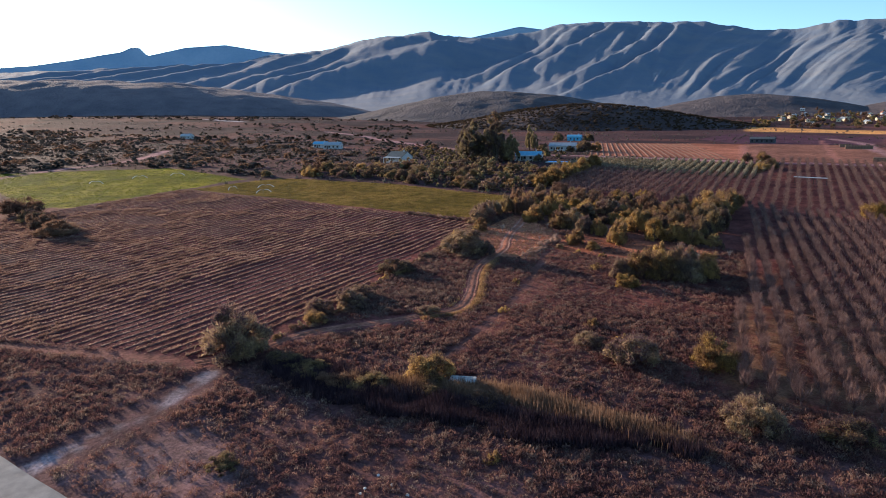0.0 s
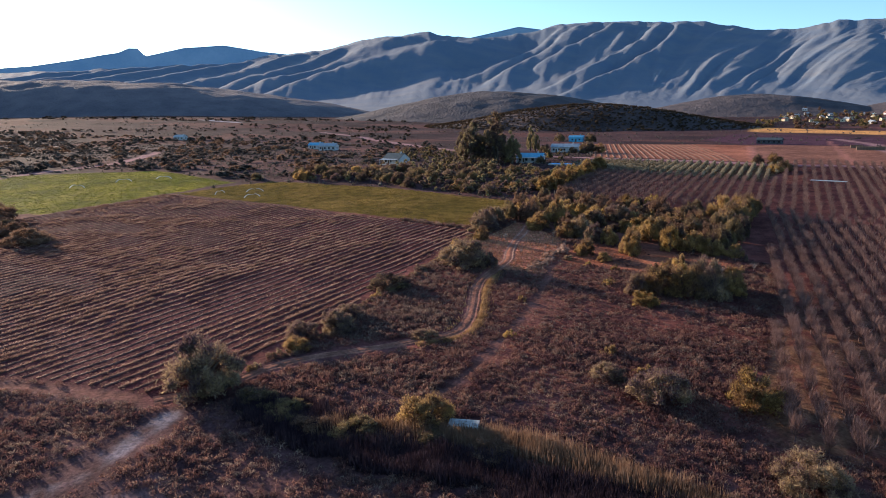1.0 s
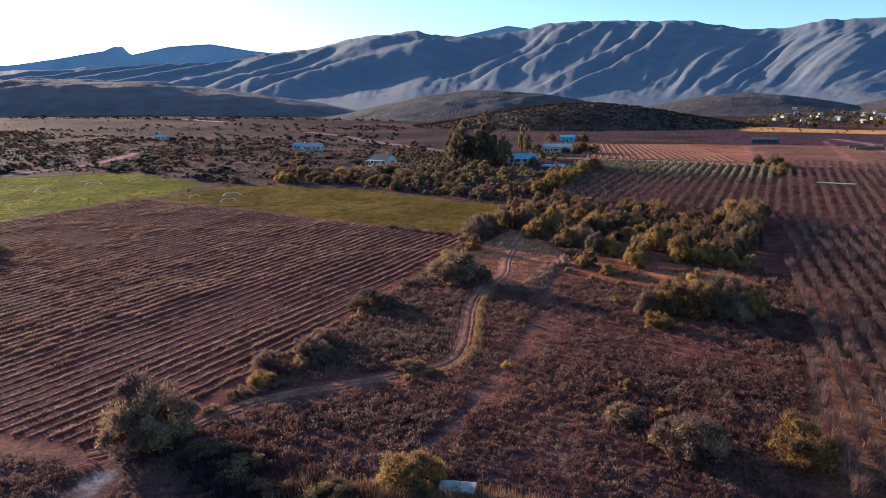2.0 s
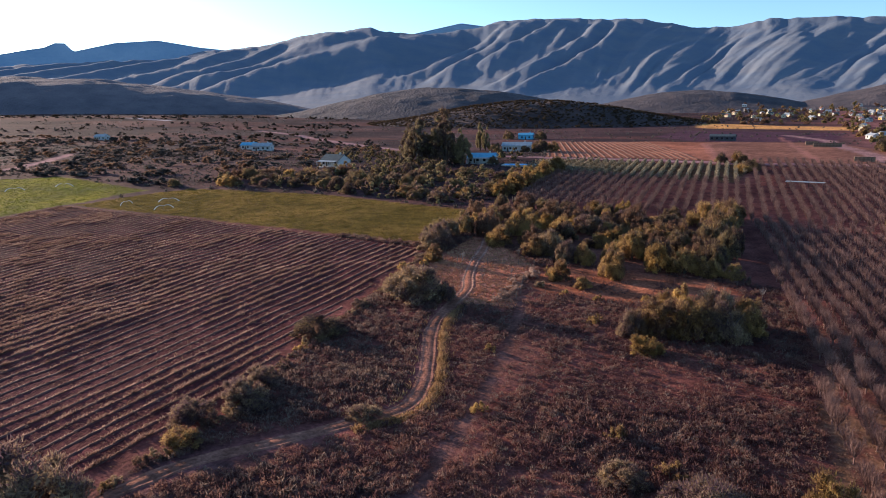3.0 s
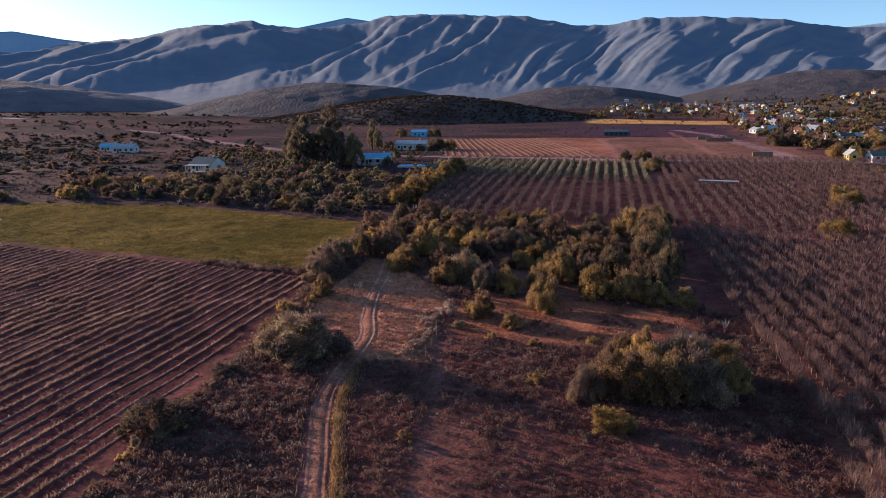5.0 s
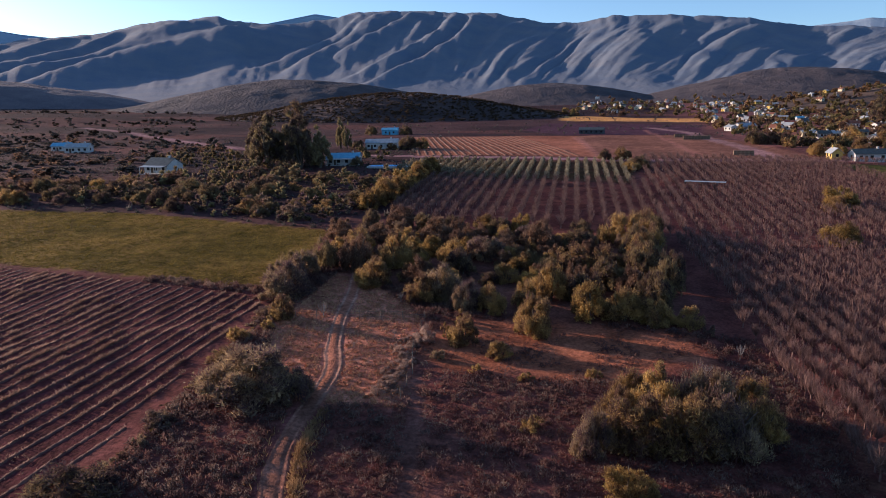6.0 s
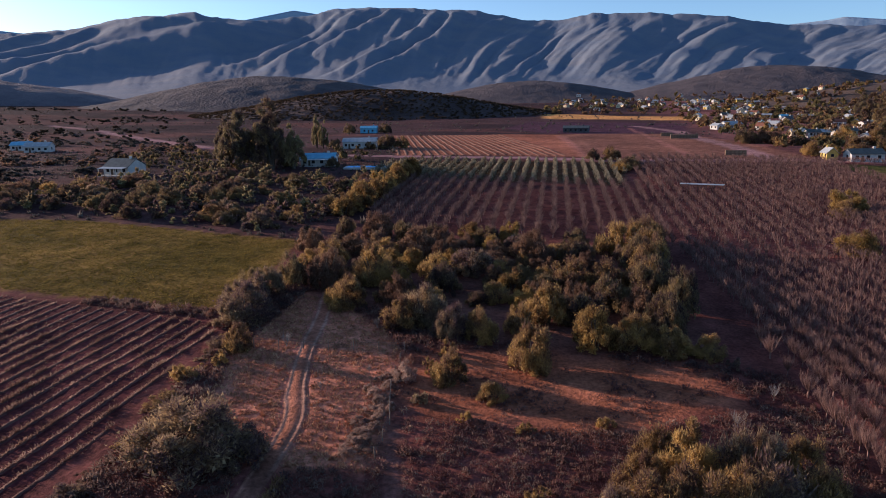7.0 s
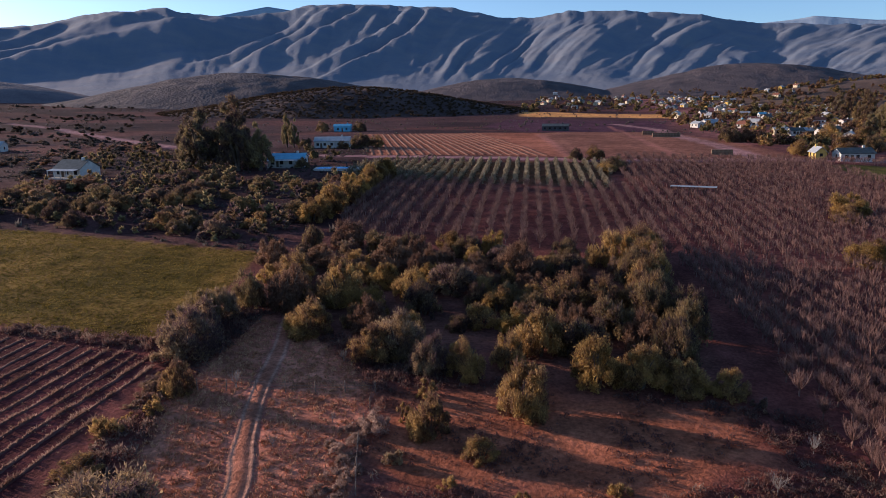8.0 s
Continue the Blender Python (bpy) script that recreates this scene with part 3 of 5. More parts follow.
def crown_cloud(rng, w, h, clumps, per, leaf, low=0.12, tall=1.0, thin=0.3):
    """A crown of many plumes under an uneven dome, each a tuft of thin sprigs round a denser heart."""
    out = []
    k = 0
    lump = rng.uniform(0, 50, 2)
    while k < clumps:
        u, v, q = rng.uniform(-1, 1, 3)
        q = abs(q)
        rad = math.hypot(u, v)
        if rad > 0.95 or rad * rad + q * q > 1.0 or rad * rad + q * q < 0.2:
            continue
        k += 1
        r = rng.uniform(0.12, 0.26) * min(w, h * 1.7) * 0.6
        dome = 0.62 + 0.62 * float(vn(u * 1.7 + lump[0], v * 1.7 + lump[1], 3))
        c = np.array([u * (w / 2 - r * 0.6), v * (w / 2 - r * 0.6), low * h + q * (h * (1 - low) - r * 0.5) * dome])
        d = rng.normal(size=(per, 3))
        d[:, 2] = np.abs(d[:, 2]) * 1.2 - 0.3
        d /= np.linalg.norm(d, axis=1)[:, None]
        p = c + d * r * np.array([0.85, 0.85, 1.1 * tall]) * rng.uniform(0.35, 1.2, (per, 1))
        p[:, 2] = np.maximum(p[:, 2], 0.12)
        out.append(sprigs(p, leaf * 2.7, leaf * 1.9 * thin, rng, d, 0.72, 0.4))
        n = max(per // 4, 5)
        heart = c + rng.normal(size=(n, 3)) * r * 0.36
        heart[:, 2] = np.maximum(heart[:, 2], 0.2)
        size = min(r * 0.7, leaf * 3.2)
        out.append(sprigs(heart, size, size * 0.42, rng, np.zeros((n, 3)), 0.2))
    return join(out)


def woody(name, rng, w, h, leaf_mat, clumps=26, per=70, leaf=0.22, low=0.12, label="", category="bush", stems=5, trunk=0.0):
    """A bush or tree: an Empty at its foot with trunk and crown."""
    root = new(name)
    bits = []
    for s in range(stems):
        a = rng.uniform(0, 6.283)
        reach = rng.uniform(0.2, 0.7) * w / 2
        tip = np.array([math.cos(a) * reach, math.sin(a) * reach, h * rng.uniform(0.5, 0.8)])
        foot = np.array([math.cos(a), math.sin(a), 0]) * 0.04 * w * (0.2 if trunk else 1)
        mid = foot * 0.6 + tip * 0.4 + np.array([0, 0, 0.12 * h + trunk * 0.2])
        r = 0.018 * h + 0.02 + trunk * 0.02
        bits.append(limb([foot - (0, 0, 0.3), mid, tip], [r * 1.5, r, r * 0.35], 5))
    v, f = join(bits)
    part("trunk", polys("trunk", v, f, BARK, True), root)
    v, f = crown_cloud(rng, w, h, clumps, per, leaf, low)
    part("crown", polys("crown", v, f, leaf_mat), root)
    return tagged(root, label, category)


rng = np.random.default_rng(7)
KINDS = {}
for key, mat, label in (("olive", OLIVE, "rounded olive-green thorn bush with a sunlit top"), ("grey", GREY_LEAF, "spreading grey-green scrub bush with thin leaves"), ("dark", DARK_LEAF, "dense dark green bush with a rounded crown"), ("yellow", YELLOW_LEAF, "upright yellow-green bush like a young willow"), ("brown", BROWN_LEAF, "twiggy brown half-bare thorn bush")):
    KINDS[key] = [woody("bush", rng, 6.0, 4.0, mat, 46, 150, 0.125, 0.08, label) for _ in range(3)]
KINDS["fine"] = [woody("bush", rng, 6.0, 4.0, OLIVE, 48, 270, 0.105, 0.05, "large olive-green thorn bush with fine feathery twigs") for _ in range(3)]
KINDS["finegrey"] = [woody("bush", rng, 6.0, 4.0, BRUSH_LEAF, 48, 270, 0.105, 0.05, "large brown-olive thorn bush with fine feathery twigs") for _ in range(3)]
for key, mat, label in (("small_olive", OLIVE, "small olive-green bush with fine twigs"), ("small_grey", GREY_LEAF, "small grey-green bush with thin leaves"), ("small_brown", BROWN_LEAF, "small twiggy brown half-bare bush")):
    KINDS[key] = [woody("bush", rng, 6.0, 4.0, mat, 16, 80, 0.26, 0.06, label, stems=3) for _ in range(3)]
SPAN = {}
for kind, protos in KINDS.items():
    for k, proto in enumerate(protos):
        crown = next(c for c in proto.children if c.name.startswith("crown"))
        co = np.empty(len(crown.data.vertices) * 3, np.float32)
        crown.data.vertices.foreach_get("co", co)
        co = co.reshape(-1, 3)
        SPAN[kind, k] = (np.percentile(co[:, 0], 98) - np.percentile(co[:, 0], 2), np.percentile(co[:, 2], 99))
used = set()


def bush(kind, x, y, w, h, label="", group="", which=None):
    """One bush of the kind, w wide and h high; the first of each pattern is the pattern itself."""
    if w < 2.6 and "small_" + kind in KINDS:
        kind = "small_" + kind
    k = int(rng.integers(3)) if which is None else which
    proto = KINDS[kind][k]
    wide, tall = SPAN[kind, k]
    m = Matrix.LocRotScale((x, y, land1(x, y) - 0.15), Euler((0, 0, rng.uniform(0, 6.28))), (w / wide, w / wide * rng.uniform(0.85, 1.1), h / tall))
    if (kind, k) in used:
        ob = again(proto, m)
    else:
        used.add((kind, k))
        ob = proto
        ob.matrix_basis = m
    return tagged(ob, label, "", group)


# single bushes round the tracks and along the fields
BY_TRACK = [
    ("dark", -62, 62, 4.4, 1.8, ""), ("dark", -57, 61, 4.6, 1.7, ""), ("brown", -52.5, 60.5, 4.2, 1.6, ""), ("dark", -48, 61.5, 4.4, 1.8, ""), ("dark", -41, 64.5, 4, 1.5, ""),
    ("brown", -34, 65, 4, 1.4, ""), ("finegrey", -70.2, 60.0, 8.8, 6.2, "large brown-olive bush at the vineyard corner"), ("fine", -42.7, 66.8, 5.0, 3.4, ""), ("yellow", -13.2, 88.4, 5.0, 4.0, ""), ("finegrey", -6.8, 73.6, 6.0, 3.2, ""),
    ("dark", 2.1, 75.6, 5.0, 2.6, ""), ("olive", -28, 54.7, 1.6, 1.3, ""), ("dark", -49.9, 40.6, 2.6, 1.3, ""), ("grey", -22.8, 84.2, 6.2, 3.8, ""), ("grey", -29.9, 88, 3.0, 2.0, ""),
    ("grey", -70.3, 85.8, 4.2, 3.0, ""), ("grey", -72.5, 80.5, 4.2, 2.6, ""), ("grey", -68.9, 84.8, 3.5, 2.0, ""), ("grey", -57, 89, 3.0, 1.5, ""),
]
BY_FIELDS = [
    ("finegrey", -70.4, 125.5, 9.0, 5.0, "spreading grey-green bush beside the dirt track"), ("grey", -66.5, 127, 4.5, 2.6, ""), ("dark", -75.5, 106.2, 6.4, 2.6, ""),
    ("brown", -206, 104, 10, 4.8, ""), ("brown", -170.4, 94, 9.5, 3.6, ""), ("brown", -184, 98, 8, 3.2, ""), ("dark", -193, 100, 7, 3.0, ""), ("yellow", 14.5, 248.5, 7.5, 5.4, ""),
    ("yellow", 4.7, 210, 6.3, 4.2, ""), ("olive", 12, 244, 5, 3.6, ""), ("finegrey", -83.1, 156.6, 5.8, 5.0, ""), ("grey", -85.0, 161, 5.4, 4.8, ""), ("dark", -86.6, 165.2, 4.2, 4.4, ""), ("olive", -79.6, 148.6, 3.0, 3.4, ""),
    ("olive", -79.8, 145, 2.2, 1.6, ""), ("olive", -81, 140.5, 2.4, 1.8, ""), ("olive", -188.2, 207.6, 5.2, 3.8, ""), ("dark", -204, 200, 4, 2.6, ""),
]
BY_FARM = [
    ("dark", -43.9, 334, 4.4, 4.0, ""), ("olive", -37.1, 335.5, 5, 4.8, ""), ("dark", -31.2, 311.5, 6.9, 4.2, ""), ("olive", -34, 306, 5, 3, ""), ("dark", -158, 371, 5, 4.2, ""),
    ("olive", -141.5, 372, 4, 3.2, ""), ("dark", -134, 374, 7, 6, ""), ("olive", -128, 377, 6, 5, ""), ("dark", -128.5, 297.5, 4, 3.4, ""), ("olive", -143.5, 296.5, 4, 3.2, ""),
    ("dark", -200, 500, 7, 6, ""), ("dark", -178, 506, 8, 6, ""), ("olive", 35, 362, 7, 5.5, ""), ("dark", 21, 412, 8, 6, ""), ("brown", 27, 413, 8, 6, ""),
    ("brown", 33, 412, 8, 5.5, ""), ("olive", 62, 416, 9, 8, ""), ("olive", 55, 375, 8, 6, ""), ("dark", 66, 378, 7, 6, ""), ("olive", 72, 405, 9, 7, ""),
    ("yellow", 44, 368, 5, 4, ""),
]
for kind, x, y, w, h, label in BY_TRACK + BY_FIELDS + BY_FARM:
    bush(kind, x - ST * 0.3 * w, y + CT * 0.3 * w, w, h, label)
# the big thicket by the orchard
for kind, x, y, w, h in (("yellow", -34.2, 119.6, 3.4, 2.4), ("finegrey", -37.2, 125.6, 3.8, 3.4), ("fine", -33.5, 127.2, 5.2, 4.8), ("fine", -29.4, 127.3, 5.2, 5.2), ("finegrey", -25.8, 128.6, 5.0, 4.8), ("fine", -23.0, 130.4, 4.0, 4.0), ("fine", -31.4, 131.4, 5.2, 5.4), ("finegrey", -27.4, 132, 5.2, 5.4), ("fine", -35.4, 130.4, 4.2, 4.2), ("fine", -23.6, 134, 3.8, 4.2), ("fine", -34, 134, 3.8, 4.0)):
    bush(kind, x, y, w, h, "dense olive thicket bush beside the orchard", "thicket by the orchard")
# copse
COPSE_FRONT = [
    ("fine", -53.6, 146.1, 2.9, 3.4), ("fine", -45.6, 151.3, 3.8, 4.8), ("olive", -48.6, 143.4, 2.7, 2.0), ("fine", -62.6, 159.3, 4.5, 4.2), ("finegrey", -60.6, 161.8, 5.0, 4.9), ("finegrey", -56.1, 157.7, 3.9, 4.0),
    ("fine", -52.4, 157.9, 3.4, 3.7), ("olive", -48.2, 161.1, 3.2, 3.8), ("fine", -45.1, 164.5, 4.6, 5.2), ("yellow", -38.9, 157.9, 4.6, 5.0), ("olive", -56.5, 148.1, 1.5, 1.8), ("olive", -55.1, 152.8, 2.2, 1.9),
    ("fine", -34.6, 158.6, 4.8, 4.2), ("fine", -30.4, 158.8, 4.4, 3.8), ("olive", -26.4, 158.6, 3.0, 2.6), ("brown", -65.9, 168.2, 4.6, 4.1), ("fine", -72.6, 165.7, 4.8, 4.2), ("fine", -72.2, 175.8, 5.6, 6.0),
]
COPSE_SET = [
    ("dark", -40.5, 166, 4.6, 4.2), ("olive", -31, 201, 5.4, 5.2), ("dark", -33, 194, 5, 5.4), ("yellow", -31.5, 189, 4.8, 5.2),
    ("dark", -32.5, 182, 5, 5.0), ("olive", -37.8, 180, 4.6, 4.6), ("olive", -37, 203, 5.6, 5.4), ("olive", -31, 209, 5, 4.8), ("dark", -30.5, 165.5, 4.4, 4.8), ("dark", -29, 170.5, 4.6, 5.2),
    ("brown", -33.5, 168, 4.4, 4.6), ("dark", -28, 175.5, 4.6, 5.4), ("dark", -36.5, 171, 4.6, 4.6), ("dark", -83.8, 172.4, 4.2, 5.0), ("grey", -85.4, 168, 3.8, 4), ("brown", -78.7, 173.2, 5.4, 5.2),
]
COPSE_SET += COPSE_FRONT
for k in range(12):
    y = 177 + k * 3.1
    COPSE_SET.append((("dark", "olive", "brown", "olive")[k % 4], -31.5 + rng.uniform(-1.6, 1.6), y, rng.uniform(3.8, 5.0), rng.uniform(4.2, 5.6)))
for kind, x, y, w, h in COPSE_SET:
    bush(kind, x - ST * 0.25 * w, y + CT * 0.25 * w, w, h, "", "copse of thorn bushes")
cx = rng.uniform(-100, -24, 1800)
cy = rng.uniform(155, 246, 1800)
keep = inside(cx, cy, COPSE, 0.1) > 0.5
taken = [(b[1], b[2], 2.0) for b in COPSE_SET]
for x, y in zip(cx[keep], cy[keep]):
    if len(taken) > 135:
        break
    s = rng.uniform(0.62, 1.4)
    if min(math.hypot(x - a, y - b) - 2.25 * s - c for a, b, c in taken) < 0 or (y < 169.5 and x > -67):
        continue
    taken.append((x, y, 1.8 * s))
    brown = 0.5 * float(smooth(0.45, 0.65, vn(x / 14, y / 14, 36)))
    kind = rng.choice(["olive", "dark", "grey", "yellow", "brown"], p=[0.42 * (1 - brown), 0.28 * (1 - brown), 0.18 * (1 - brown), 0.12 * (1 - brown), brown])
    bush(kind, x, y, 4.5 * s, 3.5 * rng.uniform(0.75, 1.3) * s ** 0.7, "", "copse of thorn bushes")
# hedge of yellow bushes west of the orchard
for k in range(13):
    y = 224 + k * 5.3
    bush("yellow", -95.5 - (k / 12) * 3 + rng.uniform(-1, 1), y, rng.uniform(5, 6.5), rng.uniform(4.2, 5.6), "", "yellow-green hedge beside the orchard")
# scrub wood between the meadow and the farmhouses
WOOD = [(-160, 216), (-136, 209), (-98, 203), (-102, 276), (-118, 284), (-166, 262), (-196, 246), (-205, 212), (-185, 209)]
cx, cy = rng.uniform(-210, -98, 1500), rng.uniform(202, 286, 1500)
keep = inside(cx, cy, WOOD, 0.1) > 0.5
taken = [(0, 0)]
for x, y in zip(cx[keep], cy[keep]):
    if len(taken) > 62 or vn(x / 17, y / 17, 33) < 0.22 + 0.25 * (y > 245) or min(math.hypot(x - a, y - b) for a, b in taken) < 5.2:
        continue
    taken.append((x, y))
    s = rng.uniform(0.6, 1.15)
    bush(rng.choice(["dark", "grey", "olive", "brown"], p=[0.5, 0.2, 0.12, 0.18]), x, y, 5.4 * s, 3.6 * s, "", "scrub wood below the farmhouses")


def grove(name, spots, mats, label, clumps=9, per=22, leaf=0.5, seed=1):
    """Trees too far off to tell apart, joined by kind of leaf: spots are x, y, width, height."""
    r = np.random.default_rng(seed)
    shapes = [crown_cloud(r, 1.0, 1.0, clumps, per, leaf / 7, 0.05, 1.0, 0.8) for _ in range(5)]
    spots = np.asarray(spots, float)
    z = land(spots[:, 0], spots[:, 1]) + hills_at(spots[:, 0], spots[:, 1])
    which = r.integers(len(mats), size=len(spots))
    for k, mat in enumerate(mats):
        bits = []
        for (x, y, w, h), zz in zip(spots[which == k], z[which == k]):
            v, f = shapes[r.integers(5)]
            a = r.uniform(0, 6.28)
            c, s = math.cos(a) * w, math.sin(a) * w
            bits.append((np.stack([v[:, 0] * c - v[:, 1] * s + x, v[:, 0] * s + v[:, 1] * c + y, v[:, 2] * h + zz - 0.2], 1), f))
        if bits:
            v, f = join(bits)
            tagged(new(name, polys(name, v, f, mat)), label, "trees", "", "stuff")


def scatter(r, n, x0, x1, y0, y1, w, h):
    s = r.uniform(0.6, 1.35, n)
    return np.stack([r.uniform(x0, x1, n), r.uniform(y0, y1, n), w * s, h * s * r.uniform(0.8, 1.2, n)], 1)


river = scatter(rng, 1900, -760, -200, 130, 420, 6.5, 2.6)
river = river[(fbm(river[:, 0] / 40, river[:, 1] / 25, 66, 3) > 0.4) & (off_line(river[:, 0], river[:, 1], WEST_TRACK) > 6) & (inside(river[:, 0], river[:, 1], VINEYARD, 0.1) < 0.5) & (inside(river[:, 0], river[:, 1], DRY_MEADOW, 0.1) < 0.5)]
river = river[(river[:, 0] < -300) | (river[:, 1] > 200)]
river = river[(inside(river[:, 0], river[:, 1], GREEN_MEADOW, 0.1) < 0.5) & (np.hypot(river[:, 0] + 305, river[:, 1] - 356) > 26)]
grove("river_scrub", river, (PLAIN_LEAF, BROWN_LEAF, PLAIN_LEAF), "grey-brown scrub along the river flats", 6, 20, 0.85, 3)
a, dist = rng.uniform(-950, -30, 1300), rng.uniform(560, 1060, 1300)
fx, fy = place(a, dist)
keep = (fbm(dist / 55, a / 260, 67, 3) > 0.5) & (hills_at(fx, fy) < 0.5)
s = rng.uniform(0.6, 1.4, keep.sum())
grove("plain_trees", np.stack([fx[keep], fy[keep], 8 * s, 3.4 * s], 1), (PLAIN_LEAF, FAR_LEAF), "bands of low trees across the far plain", 4, 12, 1.1, 13)
under = scatter(rng, 420, -208, -97, 204, 284, 4.2, 2.6)
under = under[inside(under[:, 0], under[:, 1], WOOD, 0.1) > 0.5]
under = under[(vn(under[:, 0] / 17, under[:, 1] / 17, 33) > 0.25) & (np.hypot(under[:, 0] + 188, under[:, 1] - 268) > 13)]
grove("wood_scrub", under, (DARK_LEAF, GUM_LEAF, GREY_LEAF), "tangled lower scrub below the farmhouses", 6, 22, 0.7, 5)
yard = scatter(rng, 130, -210, -98, 262, 345, 5.5, 4.2)
yard = yard[(yard[:, 1] < 318 - (yard[:, 0] + 98) * 0.12) & (np.hypot(yard[:, 0] + 188, yard[:, 1] - 270) > 14) & (np.hypot(yard[:, 0] + 134, yard[:, 1] - 300) > 15) & (np.hypot(yard[:, 0] + 117, yard[:, 1] - 294) > 17) & (inside(yard[:, 0], yard[:, 1], YOUNG_ORCHARD, 0.1) < 0.5)]
grove("garden_trees", yard, (DARK_LEAF, TREE_LEAF, GUM_LEAF), "garden trees and shrubs round the farmhouses", 7, 24, 0.55, 4)

# ---------------------------------------------------------------- tall gum trees by the farmhouse
gum = [woody("gum_tree", rng, 13.5, 18, m, 60, 170, 0.36, 0.14, "tall dark eucalyptus with drooping clumped foliage", "tree", 6, 6) for m in (GUM_LEAF, GUM_LEAF, DARK_LEAF)]
for k, (x, y, s) in enumerate(((-160, 291, 1.0), (-152, 295, 1.0), (-146.5, 289.5, 0.85), (-166, 296, 0.86), (-140, 291.5, 0.74), (-155, 303, 1.06), (-169.5, 378, 0.72), (-165, 375, 0.6), (118, 540, 0.95), (94, 452, 0.8), (112, 500, 0.9), (136, 622, 1.0), (152, 690, 1.1), (103, 470, 0.7), (128, 575, 1.0), (84, 440, 0.6))):
    m = Matrix.LocRotScale((x, y, land1(x, y) + float(hills_at(np.array([x]), np.array([y]))[0]) - 0.2), Euler((0, 0, k * 1.3)), (0.4, 0.4, s * 1.12) if k in (6, 7) else (s, s, s * 1.06))
    if k < 3:
        gum[k].matrix_basis = m
    else:
        again(gum[k % 3], m)

# ---------------------------------------------------------------- vineyard rows
rng = np.random.default_rng(11)
ROW_GAP = 1.93
for k in range(69):
    x = -74.5 - k * ROW_GAP
    ys = np.arange(28, 162, 0.25)
    ok = inside(np.full(ys.shape, x), ys, VINEYARD, 0.1) > 0.5
    if ok.sum() < 20:
        continue
    ys = ys[ok][3:-3]
    line = np.arange(ys[0], ys[-1], 0.45)
    rag = 0.55 + 0.75 * fbm(np.full(len(line), x * 3), line / 1.3, 90, 3) * smooth(0.15, 0.6, fbm(np.full(len(line), x) / 9, line / 9, 50, 4) + 0.15)
    prof = np.array([(-0.34, -0.06), (-0.15, 0.05), (0.0, 0.09), (0.15, 0.05), (0.34, -0.06)])
    wob = 0.14 * (fbm(np.full(len(line), x), line / 2.5, 95, 2) - 0.5)
    X = x + wob[:, None] + prof[None, :, 0] * (0.8 + 0.3 * rag[:, None]) + rng.normal(0, 0.03, (len(line), 5))
    Y = np.broadcast_to(line[:, None], X.shape)
    Z = land(X, Y) + prof[None, :, 1] * rag[:, None] + rng.normal(0, 0.025, X.shape)
    row = tagged(new("vine_ridge", grid("vine_ridge", X, Y, Z, ROW_EARTH)), "long low ridge of dry winter vines on red soil", "vine ridge", "vineyard rows")
    n = len(ys) * 10
    y = rng.choice(ys, n) + rng.uniform(-0.15, 0.15, n)
    lush = smooth(0.3, 0.68, fbm(np.full(n, x) / 9, y / 9, 50, 4)) * (0.35 + 0.95 * smooth(0.3, 0.7, vn(np.full(n, x) * 0.9, y / 1.6, 52)))
    keep = rng.uniform(size=n) < 0.1 + 0.8 * lush
    y, lush = y[keep], lush[keep]
    xx = x + rng.normal(0, 0.075, len(y))
    base = np.stack([xx, y, land(xx, y) + 0.08], 1)
    v1, f1 = blades(base, 0.18 + 0.24 * lush, 0.12, rng, 0.6)
    tagged(part("straw", polys("straw", v1, f1, VINE_STRAW), row, "dry straw and vine canes"), "", "", "", "stuff")

# ---------------------------------------------------------------- orchard of bare trees
rng = np.random.default_rng(13)


def ribbon(points, widths, turn):
    """A thin flat cane through points."""
    p = np.asarray(points, float)
    side = np.array([math.cos(turn), math.sin(turn), 0]) / 2
    v = np.concatenate([p - side * np.array(widths)[:, None], p + side * np.array(widths)[:, None]])
    n = len(p)
    return v, np.array([[k, k + 1, n + k + 1, n + k] for k in range(n - 1)])


def bare_tree(rng, h, shoots, thick):
    """A pruned vase-shaped tree without leaves: short trunk, scaffold limbs, many upright shoots."""
    bits = [limb([(0, 0, -0.2), (0, 0, 0.45), (0.02, 0, 0.75)], [0.09, 0.075, 0.06], 4)]
    for s in range(shoots):
        a = rng.uniform(0, 6.283)
        k = rng.uniform(0.2, 1)
        tip = np.array([math.cos(a) * k * 1.05, math.sin(a) * k * 1.05, h * rng.uniform(0.7, 1.05)])
        mid = np.array([math.cos(a) * k * 0.5, math.sin(a) * k * 0.5, 0.7 + 0.25 * (h - 0.7)])
        bits.append(ribbon([(0, 0, 0.6), mid, tip], [0.07 * thick, 0.06 * thick, 0.02 * thick], rng.uniform(0, 6.28)))
        for q in range(3):
            st = mid + (tip - mid) * rng.uniform(0.0, 0.7)
            en = st + np.array([rng.normal(0, 0.28), rng.normal(0, 0.28), rng.uniform(0.4, 0.9)])
            bits.append(ribbon([st, en], [0.045 * thick, 0.02 * thick], rng.uniform(0, 6.28)))
    return join(bits)


bare = [bare_tree(rng, rng.uniform(1.9, 2.5), 52, 0.6) for _ in range(6)]
bare_mid = [bare_tree(rng, rng.uniform(1.9, 2.5), 24, 0.8) for _ in range(4)]
bare_small = [bare_tree(rng, rng.uniform(2.1, 2.7), 16, 0.95) for _ in range(4)]


def lattice_spots(turn, gap, step, rows, places):
    """Planting spots in rows turned by so many degrees."""
    u, v = np.array([-math.sin(radians(turn)), math.cos(radians(turn))]), np.array([math.cos(radians(turn)), math.sin(radians(turn))])
    return np.array([v * i * gap + u * j * step + (-20, 80) for i in rows for j in places])


